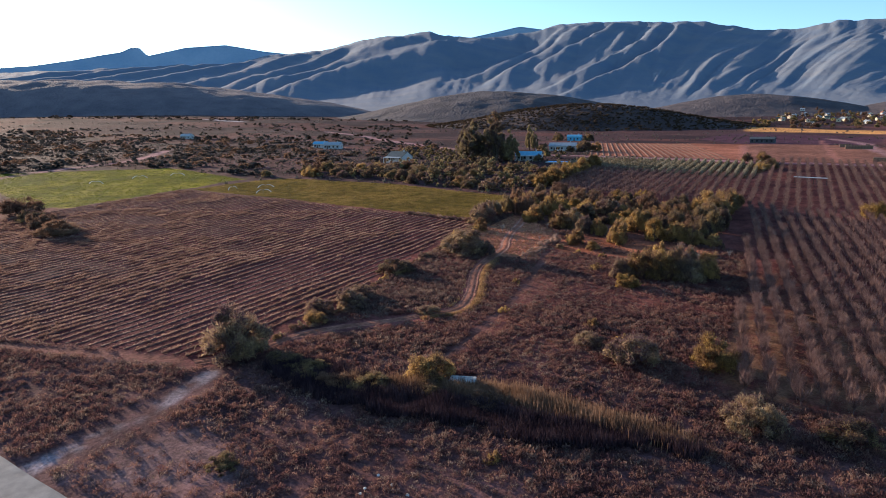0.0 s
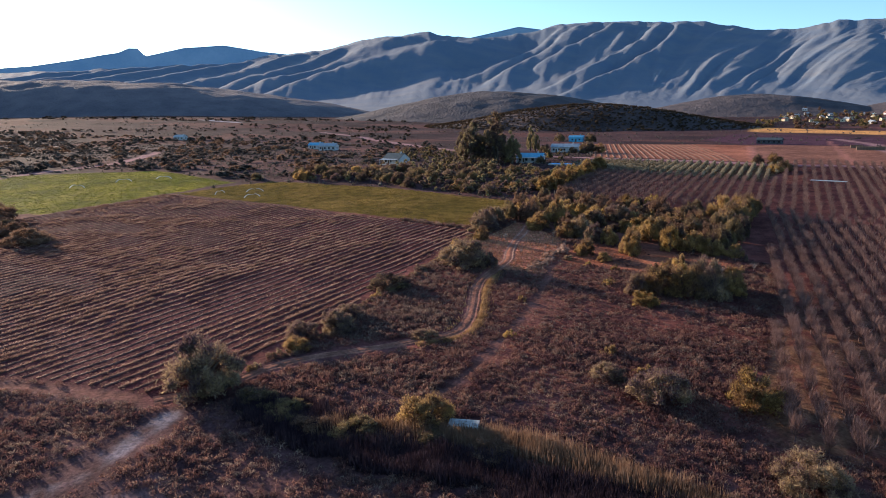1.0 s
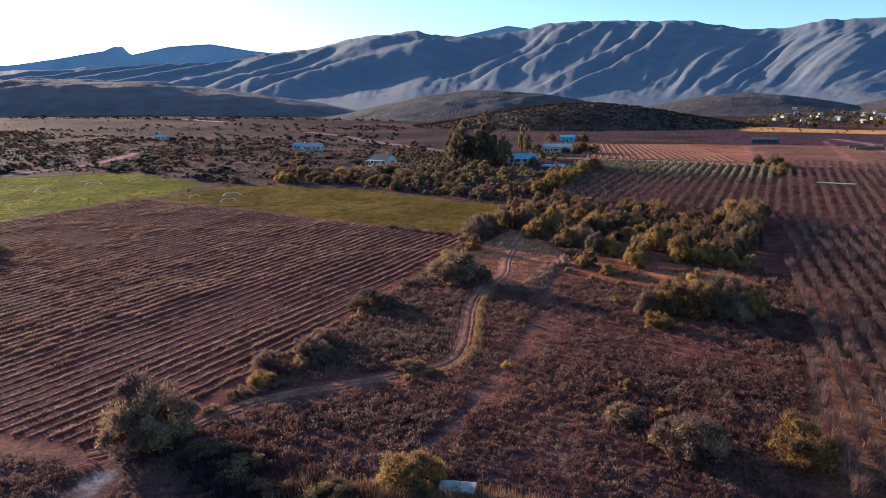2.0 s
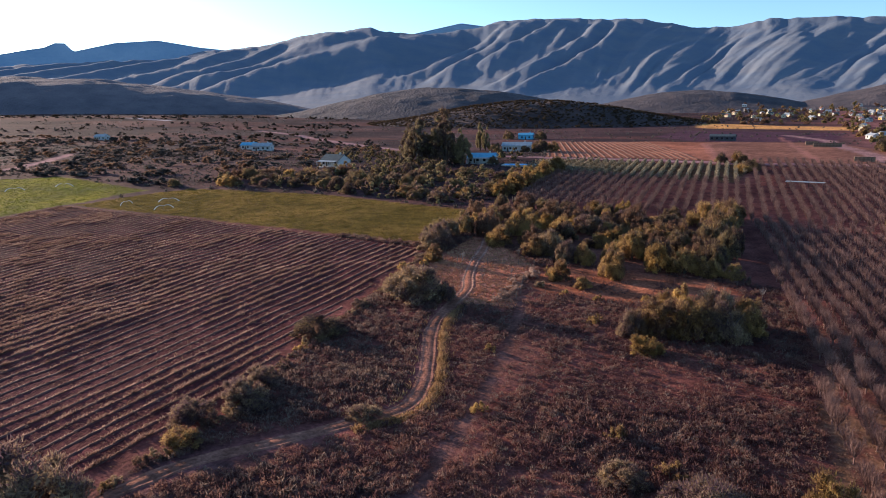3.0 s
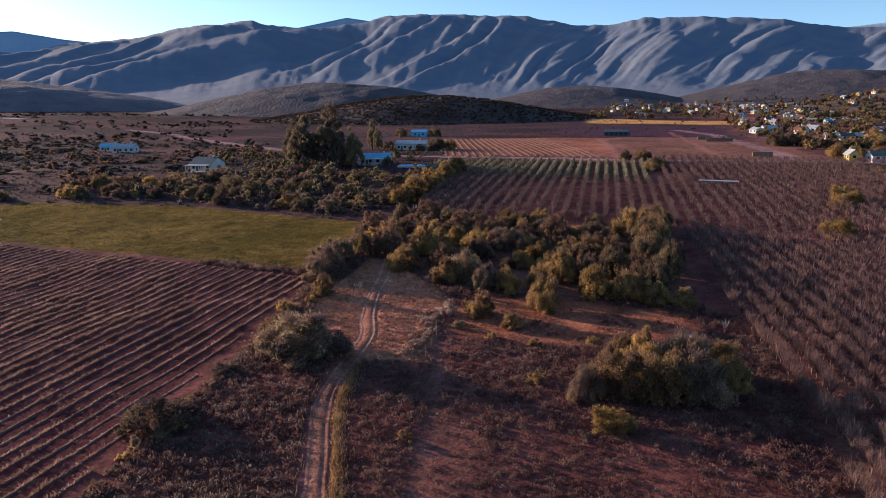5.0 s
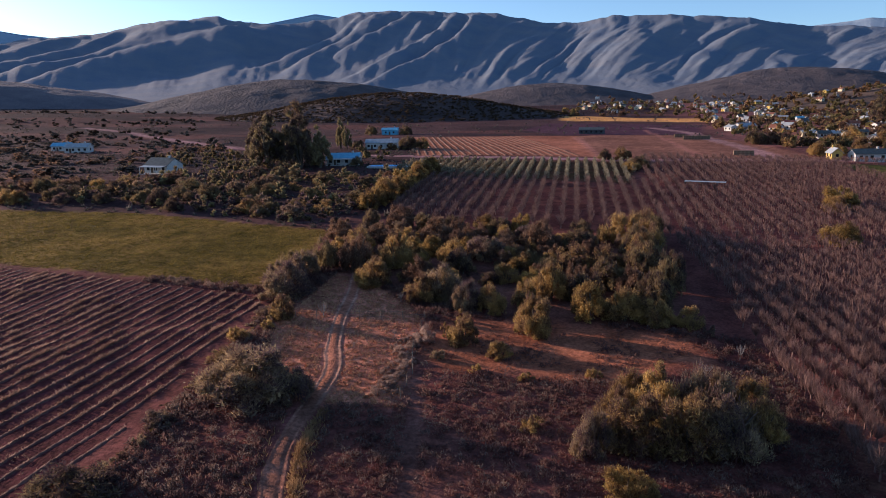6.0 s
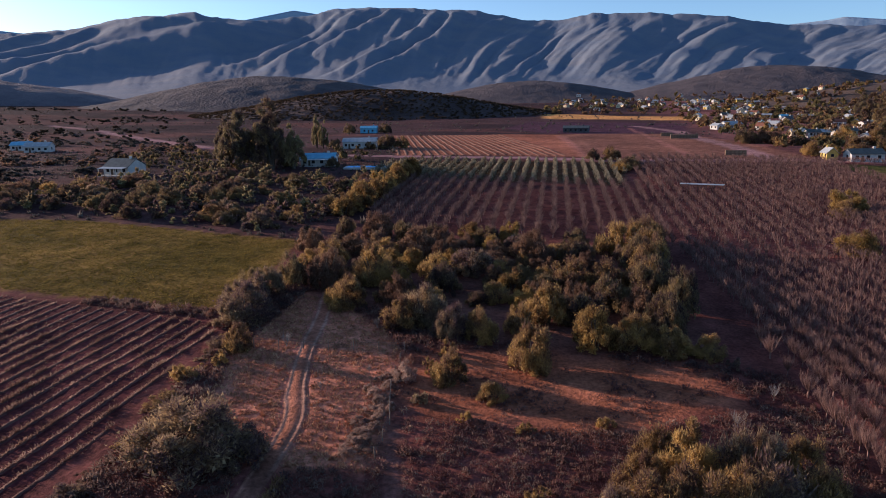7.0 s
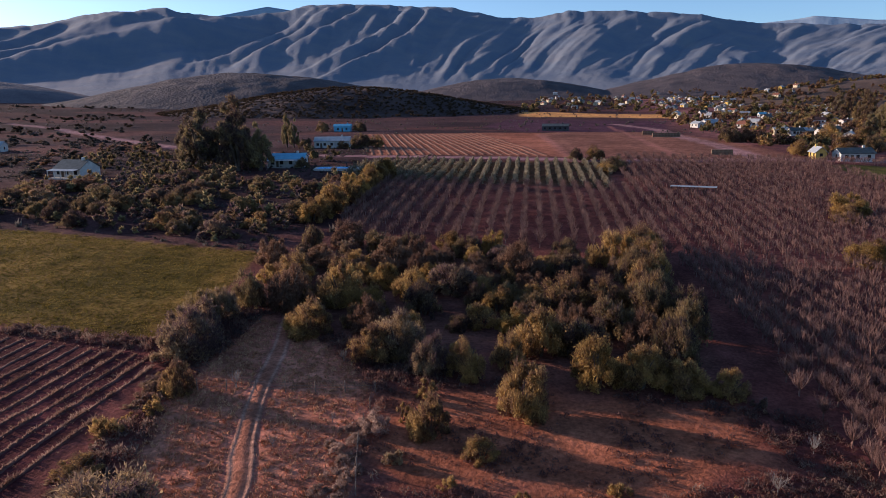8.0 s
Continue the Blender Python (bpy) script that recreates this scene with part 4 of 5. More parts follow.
far_block = lattice_spots(4.3, 3.1, 1.75, range(-45, 45), range(50, 158))
near_block = lattice_spots(10.0, 2.75, 1.5, range(-12, 45), range(-6, 100))
spots = np.concatenate([near_block[near_block[:, 1] < 209], far_block[far_block[:, 1] > 211]])
spots += rng.normal(0, 0.14, spots.shape)
spots = spots[inside(spots[:, 0], spots[:, 1], ORCHARD, 0.1) > 0.6]
spots = spots[(spots[:, 0] < 18 + (spots[:, 1] - 90) * 0.3)]
spots = spots[(rng.uniform(size=len(spots)) < 0.95) & (inside(spots[:, 0], spots[:, 1], PASTURE_EAST, 0.5) < 0.4)]
close = (np.hypot(spots[:, 0] + 20, spots[:, 1] - 100) < 68)
near_spots = spots[close][:300]
rest = np.concatenate([spots[close][300:], spots[~close]])
protos = []
for v, f in bare:
    root = tagged(new("orchard_tree"), "bare pruned fruit tree with upright winter shoots", "tree", "orchard trees")
    part("branch_crown", polys("branch_crown", v, f, TWIG), root)
    protos.append(root)
for k, (x, y) in enumerate(near_spots):
    m = Matrix.LocRotScale((x, y, land1(x, y)), Euler((0, 0, rng.uniform(0, 6.28))), (rng.uniform(0.9, 1.25),) * 2 + (rng.uniform(0.85, 1.15),))
    if k < len(protos):
        protos[k].matrix_basis = m
    else:
        again(protos[k % len(protos)], m)
bits = []
RZ = land(rest[:, 0], rest[:, 1])
for (x, y), z in zip(rest, RZ):
    far_off = math.hypot(x + 20, y - 100) > 82
    v, f = (bare_small if far_off else bare_mid)[rng.integers(4)]
    a = rng.uniform(0, 6.28)
    s = rng.uniform(0.9, 1.2)
    spread = s * (0.95 if far_off else 1.0)
    c, q = math.cos(a) * spread, math.sin(a) * spread
    bits.append((np.stack([v[:, 0] * c - v[:, 1] * q + x, v[:, 0] * q + v[:, 1] * c + y, v[:, 2] * s + z], 1), f))
v, f = join(bits)
tagged(new("orchard_far_trees", polys("orchard_far_trees", v, f, TWIG)), "rows of bare fruit trees stretching to the far road", "trees", "", "stuff")

# young leafy orchard
rng = np.random.default_rng(17)
young = []
for k in range(3):
    root = tagged(new("young_tree"), "small leafy young fruit tree in a green row", "tree", "young orchard trees")
    v, f = limb([(0, 0, -0.2), (0, 0, 1.0)], [0.06, 0.04], 4)
    part("trunk", polys("trunk", v, f, BARK), root)
    v, f = crown_cloud(rng, 1.7, 2.0, 9, 26, 0.2, 0.1)
    part("crown", polys("crown", v, f, YOUNG_LEAF), root)
    young.append(root)
spots = lattice_spots(4.3, 3.1, 1.55, range(-45, 20), range(90, 175))
spots = spots[inside(spots[:, 0], spots[:, 1], YOUNG_ORCHARD, 0.1) > 0.6]
for n, (x, y) in enumerate(spots):
    s = rng.uniform(0.85, 1.15)
    m = Matrix.LocRotScale((x, y, land1(x, y)), Euler((0, 0, rng.uniform(0, 6))), (s, s * 1.1, s))
    if n < 3:
        young[n].matrix_basis = m
    elif n < 300:
        again(young[n % 3], m)
if len(spots) > 300:
    grove("young_rows", [(x, y, 1.7, 2.0) for x, y in spots[300:]], (YOUNG_LEAF,), "further rows of small leafy fruit trees", 5, 16, 1.1, 12)

# ---------------------------------------------------------------- low scrub, reeds and grass
rng = np.random.default_rng(19)


def scrub(name, x, y, size, mat, label, per=14, leaf=0.13):
    """Many low shrubs in one mesh: each a rounded cushion of short sprigs."""
    n = len(x)
    z = land(x, y)
    size = np.broadcast_to(size, (n,))
    c = np.repeat(np.stack([x, y, z], 1), per, 0)
    s = np.repeat(size, per)
    d = rng.normal(size=(n * per, 3))
    d[:, 2] = np.abs(d[:, 2])
    d /= np.linalg.norm(d, axis=1)[:, None]
    d *= rng.uniform(0.6, 1.0, (n * per, 1))
    p = c + d * s[:, None] * (0.52, 0.52, 0.55)
    p[:, 2] += 0.03
    v, f = sprigs(p, leaf * 1.7 * np.clip(s / 0.6, 0.7, 3), leaf * 0.62 * np.clip(s / 0.6, 0.7, 3), rng, d, 0.5)
    return tagged(new(name, polys(name, v, f, mat)), label, "scrub", "", "stuff")


fields = (VINEYARD, GREEN_MEADOW, DRY_MEADOW, CLEARING, OPEN_RED, ORCHARD, YOUNG_ORCHARD, COPSE, RED_FIELD)


def free(x, y, pad=0.9):
    ok = np.ones(len(x), bool)
    for p in fields:
        ok &= inside(x, y, p, 0.5) < 0.5
    ok &= off_line(x, y, TRACK) > 1.55 + pad * 0.3
    ok &= (off_line(x, y, LOWER_TRACK) > 2.3) & (off_line(x, y, VINE_EDGE) > 1.1) & (off_line(x, y, VINE_SIDE) > 1.6)
    ok &= ~((x > -36) & (x < -20) & (y > 157) & (y < 214))
    return ok


x, y = rng.uniform(-110, 30, 98000), rng.uniform(-2, 172, 98000)
ok = free(x, y) & (x < 16 + 30 * fbm(x / 9, y / 9, 98, 3)) & (y > -14 + 30 * fbm(x / 9, y / 9, 99, 3)) & (fbm(x / 7, y / 7, 5, 3) + rng.uniform(-0.25, 0.25, len(x)) > 0.3) & (((inside(x, y, BARE_PATH, 0.5) < 0.5) & (inside(x, y, SAND_PATCH, 0.5) < 0.5)) | (rng.uniform(size=len(x)) < 0.45)) & (np.abs(y - np.interp(x, ROAD_X, ROAD_Y)) > 4.2) & (off_line(x, y, SIDE_PATH) > 0.2 + 1.1 * fbm(x / 2, y / 2, 92, 2)) & ((inside(x + 3 * (fbm(x / 3, y / 3, 93, 3) - 0.5), y, BARE_GROUND, 0.5) < 0.5) | (rng.uniform(size=len(x)) < 0.3))
x, y = x[ok], y[ok]
tone = rng.uniform(size=len(x)) + 0.8 * (fbm(x / 11, y / 11, 77, 3) - 0.5)
west = (x < np.interp(y, [60, 85, 96, 121, 140], [-73, -61, -54.5, -64, -68])) & (y > 84)
tone += 0.3 * west
size = rng.uniform(0.4, 1.1, len(x)) * (0.8 + 0.6 * vn(x / 12, y / 12, 8)) * (1 + 0.25 * west)
scrub("scrub_brown", x[tone < 0.64], y[tone < 0.64], size[tone < 0.64], SCRUB_LEAF, "low brown karoo scrub covering the rough ground", 28, 0.1)
g = tone >= 0.64
scrub("scrub_grey", x[g], y[g], size[g], GREY_SCRUB, "low grey-green karoo bushes on the rough ground", 28, 0.1)

# shrubs on the flats west of the homestead
x, y = rng.uniform(-700, -95, 15000), rng.uniform(150, 360, 15000)
ok = free(x, y) & ((y > 196) | (x < -300)) & (off_line(x, y, WEST_TRACK) > 4) & (fbm(x / 15, y / 15, 12, 3) > 0.4)
scrub("scrub_flats", x[ok], y[ok], rng.uniform(0.4, 1.3, ok.sum()), PLAIN_LEAF, "low grey scrub over the river flats", 14, 0.24)

# far scrub on the plain and on the knoll
x, y = rng.uniform(-1300, 420, 11000), rng.uniform(150, 1500, 11000)
r = np.hypot(x, y)
ok = free(x, y) & (r > 230) & (fbm(x / 45, y / 45, 15, 4) > 0.5) & (off_line(x, y, FAR_ROAD) > 6)
x, y = x[ok], y[ok]
scrub("scrub_far", x, y, rng.uniform(0.6, 1.9, len(x)), PLAIN_LEAF, "scattered dark scrub over the far plain", 9, 0.45)

# shrubs on the knoll
a, d = rng.uniform(-40, 380, 7000), rng.uniform(650, 950, 7000)
x, y = place(a, d)
h = hill_height(x, y, *HILLS["hill_knoll"][:4])
ok = (h > 0.5)
x, y, h = x[ok], y[ok], h[ok]
s = rng.uniform(0.8, 1.8, len(x))
grove("knoll_shrubs", np.stack([x, y, s * 2.2, s * 1.2], 1), (FAR_LEAF,), "dark shrubs dotted over the knoll", 3, 8, 1.8, 9)

# reeds along the ditch
REEDS = [(-52, 62.5), (-45, 64.5), (-37, 68.3), (-30, 68.8), (-20, 68.6), (-9, 67.5)]
t = rng.uniform(0.0, 1, 24000)
px, py = np.interp(t * 5, range(6), [p[0] for p in REEDS]), np.interp(t * 5, range(6), [p[1] for p in REEDS])
x, y = px + rng.normal(0, 0.4, len(t)), py + rng.uniform(-1.0, 1.0, len(t)) + rng.normal(0, 0.8, len(t))
tall = (0.4 + 1.7 * fbm(x / 4, y / 4, 88, 3)) * rng.uniform(0.55, 1.1, len(x)) * smooth(0.0, 0.1, 1 - t)
v1, f1 = blades(np.stack([x, y, land(x, y)], 1), tall, 0.1, rng, 0.12)
tagged(new("reed_bed", polys("reed_bed", v1, f1, REED)), "strip of tall pale dry reeds along a ditch", "reeds", "", "stuff")

# rushes before the reeds, coloured dark to paint the corner bush's long shadow
SHADOW_RUSHES = [(-66, 63.5), (-57, 65.5), (-47, 64), (-36, 66.5), (-28, 66.2), (-11, 67.5), (-12, 65.5), (-25, 60.5), (-33, 60), (-43, 57.5), (-55, 58.5), (-64, 59.5)]
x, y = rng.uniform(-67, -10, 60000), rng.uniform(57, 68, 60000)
ok = inside(x + (fbm(x / 3, y / 3, 41, 3) - 0.5) * 4, y + (fbm(x / 3, y / 3, 42, 3) - 0.5) * 4, SHADOW_RUSHES, 0.5) > 0.5
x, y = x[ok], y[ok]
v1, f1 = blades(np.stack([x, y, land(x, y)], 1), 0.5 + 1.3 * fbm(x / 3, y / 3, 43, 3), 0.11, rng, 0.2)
tagged(new("rush_bed", polys("rush_bed", v1, f1, SHADOW_RUSH)), "standing rushes coloured dark like the corner bush's long shadow", "rushes", "", "stuff")

# weeds between the vine rows
x, y = rng.uniform(-204, -72, 16000), rng.uniform(32, 160, 16000)
ok = (inside(x, y, VINEYARD, 0.5) > 0.5) & (fbm(x / 10, y / 10, 50, 4) + rng.uniform(-0.12, 0.12, len(x)) > 0.54)
scrub("vineyard_weeds", x[ok], y[ok], rng.uniform(0.2, 0.5, ok.sum()), STRAW, "pale dry weeds between the vine rows", 10, 0.1)

# dry weeds between the nearest orchard rows
x, y = rng.uniform(-16, 40, 14000), rng.uniform(82, 160, 14000)
ok = (inside(x, y, ORCHARD, 0.5) > 0.5) & (fbm(x / 3, y / 6, 69, 3) + rng.uniform(-0.15, 0.15, len(x)) - np.clip((y - 100) / 150, 0, 1) > 0.4)
scrub("orchard_weeds", x[ok], y[ok], rng.uniform(0.2, 0.55, ok.sum()), STRAW, "pale dry weeds between the orchard rows", 10, 0.11)

# small shrubs on the open red soil
x, y = rng.uniform(-60, -22, 1900), rng.uniform(137, 158, 1900)
ok = (inside(x, y, OPEN_RED, 0.5) > 0.5) & (fbm(x / 4, y / 4, 83, 3) + rng.uniform(-0.2, 0.2, len(x)) + np.clip((y - 144) / 60, -0.1, 0.1) * -1 > 0.55)
scrub("red_soil_shrubs", x[ok], y[ok], rng.uniform(0.3, 0.9, ok.sum()), SCRUB_LEAF, "small dry shrubs on the open red soil", 22, 0.12)

# tussocks on the clearing
x, y = rng.uniform(-82, -56, 5000), rng.uniform(124, 170, 5000)
ok = (inside(x, y, CLEARING, 0.8) > 0.5) & (off_line(x, y, TRACK) > 1.2)
x, y = np.repeat(x[ok], 7), np.repeat(y[ok], 7)
x, y = x + rng.normal(0, 0.12, len(x)), y + rng.normal(0, 0.12, len(x))
v1, f1 = blades(np.stack([x, y, land(x, y)], 1), 0.26, 0.11, rng, 0.6)
tagged(new("clearing_grass", polys("clearing_grass", v1, f1, mottled("tussock", (0.32, 0.146, 0.082), (0.68, 0.362, 0.195), 0.6, 0.9, 0, 6, 0, 0, 0.5))), "short rust-coloured dry tussock grass", "grass", "", "stuff")

# the dirt track, worn into two ruts on the clearing
dense = []
P4 = [TRACK[0], *TRACK, TRACK[-1]]
for p0, p1, p2, p3 in zip(P4, P4[1:], P4[2:], P4[3:]):
    for k in range(12):
        t = k / 12
        dense.append([0.5 * (2 * p1[i] + (p2[i] - p0[i]) * t + (2 * p0[i] - 5 * p1[i] + 4 * p2[i] - p3[i]) * t * t + (3 * p1[i] - p0[i] - 3 * p2[i] + p3[i]) * t ** 3) for i in (0, 1)])
dense = np.array(dense)
tangent = np.gradient(dense, axis=0)
tangent /= np.linalg.norm(tangent, axis=1)[:, None]
normal = np.stack([-tangent[:, 1], tangent[:, 0]], 1)
offs = np.array([-1.5, -1.15, -0.95, -0.62, -0.42, 0.0, 0.42, 0.62, 0.95, 1.15, 1.5]) * 0.74
dip = np.array([-0.12, 0.05, 0.0, 0.0, 0.05, 0.08, 0.05, 0.0, 0.0, 0.05, -0.12])
wide = 1 + 0.5 * (fbm(dense[:, 0] / 4, dense[:, 1] / 4, 7, 2) - 0.5)
X, Y = dense[:, :1] + normal[:, :1] * offs * wide[:, None], dense[:, 1:] + normal[:, 1:] * offs * wide[:, None]
me = grid("dirt_track", X, Y, land(X, Y) + 0.05 + dip, EARTH)
rut = np.exp(-((np.abs(offs) - 0.72) / 0.2) ** 2)[None, :, None]
on_grass = inside(X, Y, CLEARING, 2.0)[..., None]
worn = np.array((0.33, 0.145, 0.1)) * np.ones(X.shape + (1,))
tuft = np.array((0.34, 0.135, 0.085))
core = on_grass * (tuft * (1 - rut) + np.array((0.44, 0.235, 0.165)) * rut) + (1 - on_grass) * (worn * (0.8 + 0.25 * rut))
attr = me.attributes.new("soil", "FLOAT_COLOR", "POINT")
attr.data.foreach_set("color", np.concatenate([core, np.ones(X.shape + (1,))], -1).astype(np.float32).ravel())
tagged(new("dirt_track", me), "narrow worn dirt track with two wheel ruts", "track", "", "structure")

# golden grass along the track's edge
k = rng.integers(30, len(dense) - 30, 9000)
k = k[(dense[k, 1] > 88) & (dense[k, 1] < 126)]
out = (1.35 + np.abs(rng.normal(0, 0.55, len(k)))) * np.where(rng.uniform(size=len(k)) < 0.96, 1, -0.9)
east = np.sign(normal[k, 0])
x, y = dense[k, 0] + normal[k, 0] * out * east, dense[k, 1] + normal[k, 1] * out * east
x, y = x + rng.normal(0, 0.12, len(k)), y + rng.uniform(-0.4, 0.4, len(k))
v1, f1 = blades(np.stack([x, y, land(x, y)], 1), 0.25 + 0.4 * vn(x / 1.5, y / 1.5, 4), 0.12, rng, 0.5)
tagged(new("verge_grass", polys("verge_grass", v1, f1, STRAW_GOLD)), "golden dry grass along the dirt track", "grass", "", "stuff")

# planted ridges on the red field
for k in range(38):
    x0 = -34 - k * 3.3
    line = np.arange(344, 560, 2.5)
    xs = x0 - (line - 344) * 0.34
    ok = inside(xs, line, RED_FIELD, 0.1) > 0.5
    if ok.sum() < 6 or x0 > -52:
        continue
    xs, line = xs[ok], line[ok]
    prof = np.array([(-0.7, -0.05), (-0.3, 0.15), (0.3, 0.17), (0.7, -0.05)])
    X = xs[:, None] + prof[None, :, 0]
    Y = np.broadcast_to(line[:, None], X.shape)
    Z = land(X, Y) + prof[None, :, 1] * rng.uniform(0.7, 1.4, X.shape)
    tagged(new("planted_ridge", grid("planted_ridge", X, Y, Z, RED_RIDGE)), "low ridge of turned red soil with young vines", "ridge", "planted ridges of the red field")

# grass on the meadows
for name, poly, n, mat, label in (("dry_meadow_grass", DRY_MEADOW, 30000, MEADOW_BLADE, "short yellow-green meadow grass"), ("green_meadow_grass", GREEN_MEADOW, 26000, GREEN_BLADE, "short bright green pasture grass")):
    px, py = zip(*poly)
    x, y = rng.uniform(min(px), max(px), n), rng.uniform(min(py), max(py), n)
    ok = (inside(x, y, poly, 0.5) > 0.5)
    x, y = np.repeat(x[ok], 2), np.repeat(y[ok], 2)
    x, y = x + rng.normal(0, 0.15, len(x)), y + rng.normal(0, 0.15, len(x))
    v1, f1 = blades(np.stack([x, y, land(x, y)], 1), 0.16, 0.18, rng, 0.7)
    tagged(new(name, polys(name, v1, f1, mat)), label, "grass", "", "stuff")

# small shrubs on the bank along the vineyard
for k in range(46):
    y = 62 + k * 2.1 + rng.uniform(-0.6, 0.6)
    edge = float(np.interp(y, [58, 84, 112, 158], [-72.5, -73, -79, -86.5]))
    s = rng.uniform(0.7, 1.0) * (1 + (k % 7 == 0))
    bush(["grey", "brown", "grey", "olive"][k % 4], edge + rng.uniform(1.6, 3.0), y, 1.7 * s, (1.2 if y < 118 else 0.75) * s, "small dry bush on the bank beside the vineyard", "bank shrubs")

# ---------------------------------------------------------------- buildings


def house(name, x, y, turn, length, width, wall_h, ridge, wall_mat, roof_mat, label, porch=0.0, windows=3, category="house"):
    """A small house along its own x: walls, pitched roof with eaves, door, windows, chimney; a porch on its -y side."""
    root = tagged(new(name), label, category)
    root.matrix_basis = pose(x, y, land1(x, y) + float(hills_at(np.array([x]), np.array([y]))[0]), 0, 0, turn)
    L, B = length / 2, width / 2
    part("wall", prism("wall", [(-B, -0.6), (B, -0.6), (B, wall_h), (0, ridge - 0.08), (-B, wall_h)], -L, L, wall_mat), root)
    rise = (ridge - wall_h) / B
    o = 0.45
    part("roof", prism("roof", [(-B - o, wall_h - o * rise), (0, ridge), (B + o, wall_h - o * rise), (B + o, wall_h - o * rise + 0.14), (0, ridge + 0.15), (-B - o, wall_h - o * rise + 0.14)], -L - 0.35, L + 0.35, roof_mat), root)
    for k in range(windows):
        wx = -L + (k + 0.5) * length / windows
        for side in (-1, 1):
            w = part("window", box("window", wx - 0.55, side * B - 0.04, 1.0, wx + 0.55, side * B + 0.04, 2.1, GLASS_DARK), root)
            part("sill", box("sill", wx - 0.65, side * B - 0.1, 0.9, wx + 0.65, side * B + 0.1, 0.98, wall_mat), w)
    dx = -L + length / windows
    part("door", box("door", dx - 0.45, -B - 0.05, -0.1, dx + 0.45, -B + 0.05, 2.02, BARK), root, "dark wooden door")
    for side in (-1, 1):
        part("window", box("window", side * L - 0.04, -0.5, 1.0, side * L + 0.04, 0.5, 2.1, GLASS_DARK), root)
    part("chimney", box("chimney", L * 0.5, -0.35, ridge - 0.5, L * 0.5 + 0.7, 0.35, ridge + 0.8, wall_mat, 0.03), root)
    if porch:
        part("porch_roof", prism("porch_roof", [(-B - porch, 2.25), (-B - 0.05, 2.6), (-B - 0.05, 2.7), (-B - porch, 2.35)], -L, L, PALE_ROOF), root)
        part("porch_floor", box("porch_floor", -L, -B - porch, -0.5, L, -B - 0.05, 0.2, CONCRETE), root)
        for k in range(5):
            px = -L + 0.15 + k * (length - 0.3) / 4
            part("post", box("post", px - 0.08, -B - porch + 0.1, 0.2, px + 0.08, -B - porch + 0.26, 2.27, wall_mat), root)
    return root


# ---- homestead
house("farmhouse", -187.5, 270, -6, 9.5, 7.6, 2.7, 4.9, WHITEWASH, DARK_ROOF, "white gabled farmhouse with a dark roof and a shaded porch", 2.6, 3)
house("farmhouse", -136, 303.5, 12, 11.5, 7, 2.8, 4.2, WHITEWASH, BLUE_ROOF, "white farmhouse with a blue sheet roof under tall gum trees", 2.2, 4)
house("farmhouse", -149, 380, 12, 15, 8, 3.0, 4.5, WHITEWASH, PALE_ROOF, "long white farmhouse with a pale roof", 0, 5)
house("shed", -190, 508, 12, 10.5, 7, 3.2, 4.4, BLUE_ROOF, BLUE_ROOF, "blue sheet-metal farm shed", 0, 2, category="shed")
house("cottage", -297, 352, 20, 11, 7, 2.8, 4.4, WHITEWASH, PALE_ROOF, "low white cottage with a pale roof", 0, 4)
house("cottage", -316, 362, 20, 9, 6, 2.8, 4.2, WHITEWASH, BLUE_ROOF, "low white cottage with a bluish roof", 0, 3)
house("cottage", -519, 416, 15, 10, 6.5, 2.8, 4.4, WHITEWASH, PALE_ROOF, "lone cottage with a pale roof on the far plain", 0, 3)
POOL_WATER = mottled("pool_water", (0.04, 0.42, 0.85), (0.08, 0.52, 0.95), 0.6, 0.5, 0.02)
pool = tagged(new("swimming_pool"), "bright blue swimming pool with a pale paved edge", "pool")
pool.matrix_basis = pose(-117, 297.5, land1(-117, 297.5) + 0.55, 0, 0, 12)
part("water", box("water", -6.2, -2.8, -0.6, 6.2, 2.8, 0.0, POOL_WATER), pool, "clear blue pool water")
for x0, y0, x1, y1 in ((-7, -3.6, 7, -2.8), (-7, 2.8, 7, 3.6), (-7, -2.8, -6.2, 2.8), (6.2, -2.8, 7, 2.8)):
    part("coping", box("coping", x0, y0, -0.7, x1, y1, 0.08, CONCRETE, 0.03), pool)
shelter = tagged(new("packing_shelter"), "long low shelter with a pale sheet roof among the trees", "shelter")
shelter.matrix_basis = pose(-15.1, 269.9, land1(-15.1, 269.9), 0, 0, -13)
part("roof", prism("roof", [(-1.0, 2.4), (1.0, 2.48), (1.0, 2.54), (-1.0, 2.46)], -5.4, 5.4, PALE_ROOF), shelter)
for k in range(6):
    part("post", box("post", -5.2 + k * 2.06, -0.06, -0.4, -5.08 + k * 2.06, 0.06, 2.42, BARK), shelter)

# ---- road and culvert at the first bend
cx = np.linspace(-290, 150, 400)
cy = np.interp(cx, ROAD_X, ROAD_Y)
w = np.linspace(-3.4, 3.4, 7)
X, Y = np.broadcast_to(cx[:, None], (400, 7)), cy[:, None] + w[None]
tagged(new("road", grid("road", X, Y, land(X, Y) + 0.22 - 0.006 * w[None] ** 2, ASPHALT)), "grey tarred country road", "road", "", "structure")
culvert = tagged(new("culvert"), "pale concrete culvert slab in the reeds", "culvert")
culvert.matrix_basis = pose(-39.6, 69.4, land1(-39.6, 69.4), 0, 0, 20)
part("slab", box("slab", -1.6, -0.9, 0.35, 1.6, 0.9, 0.6, CONCRETE, 0.04), culvert)
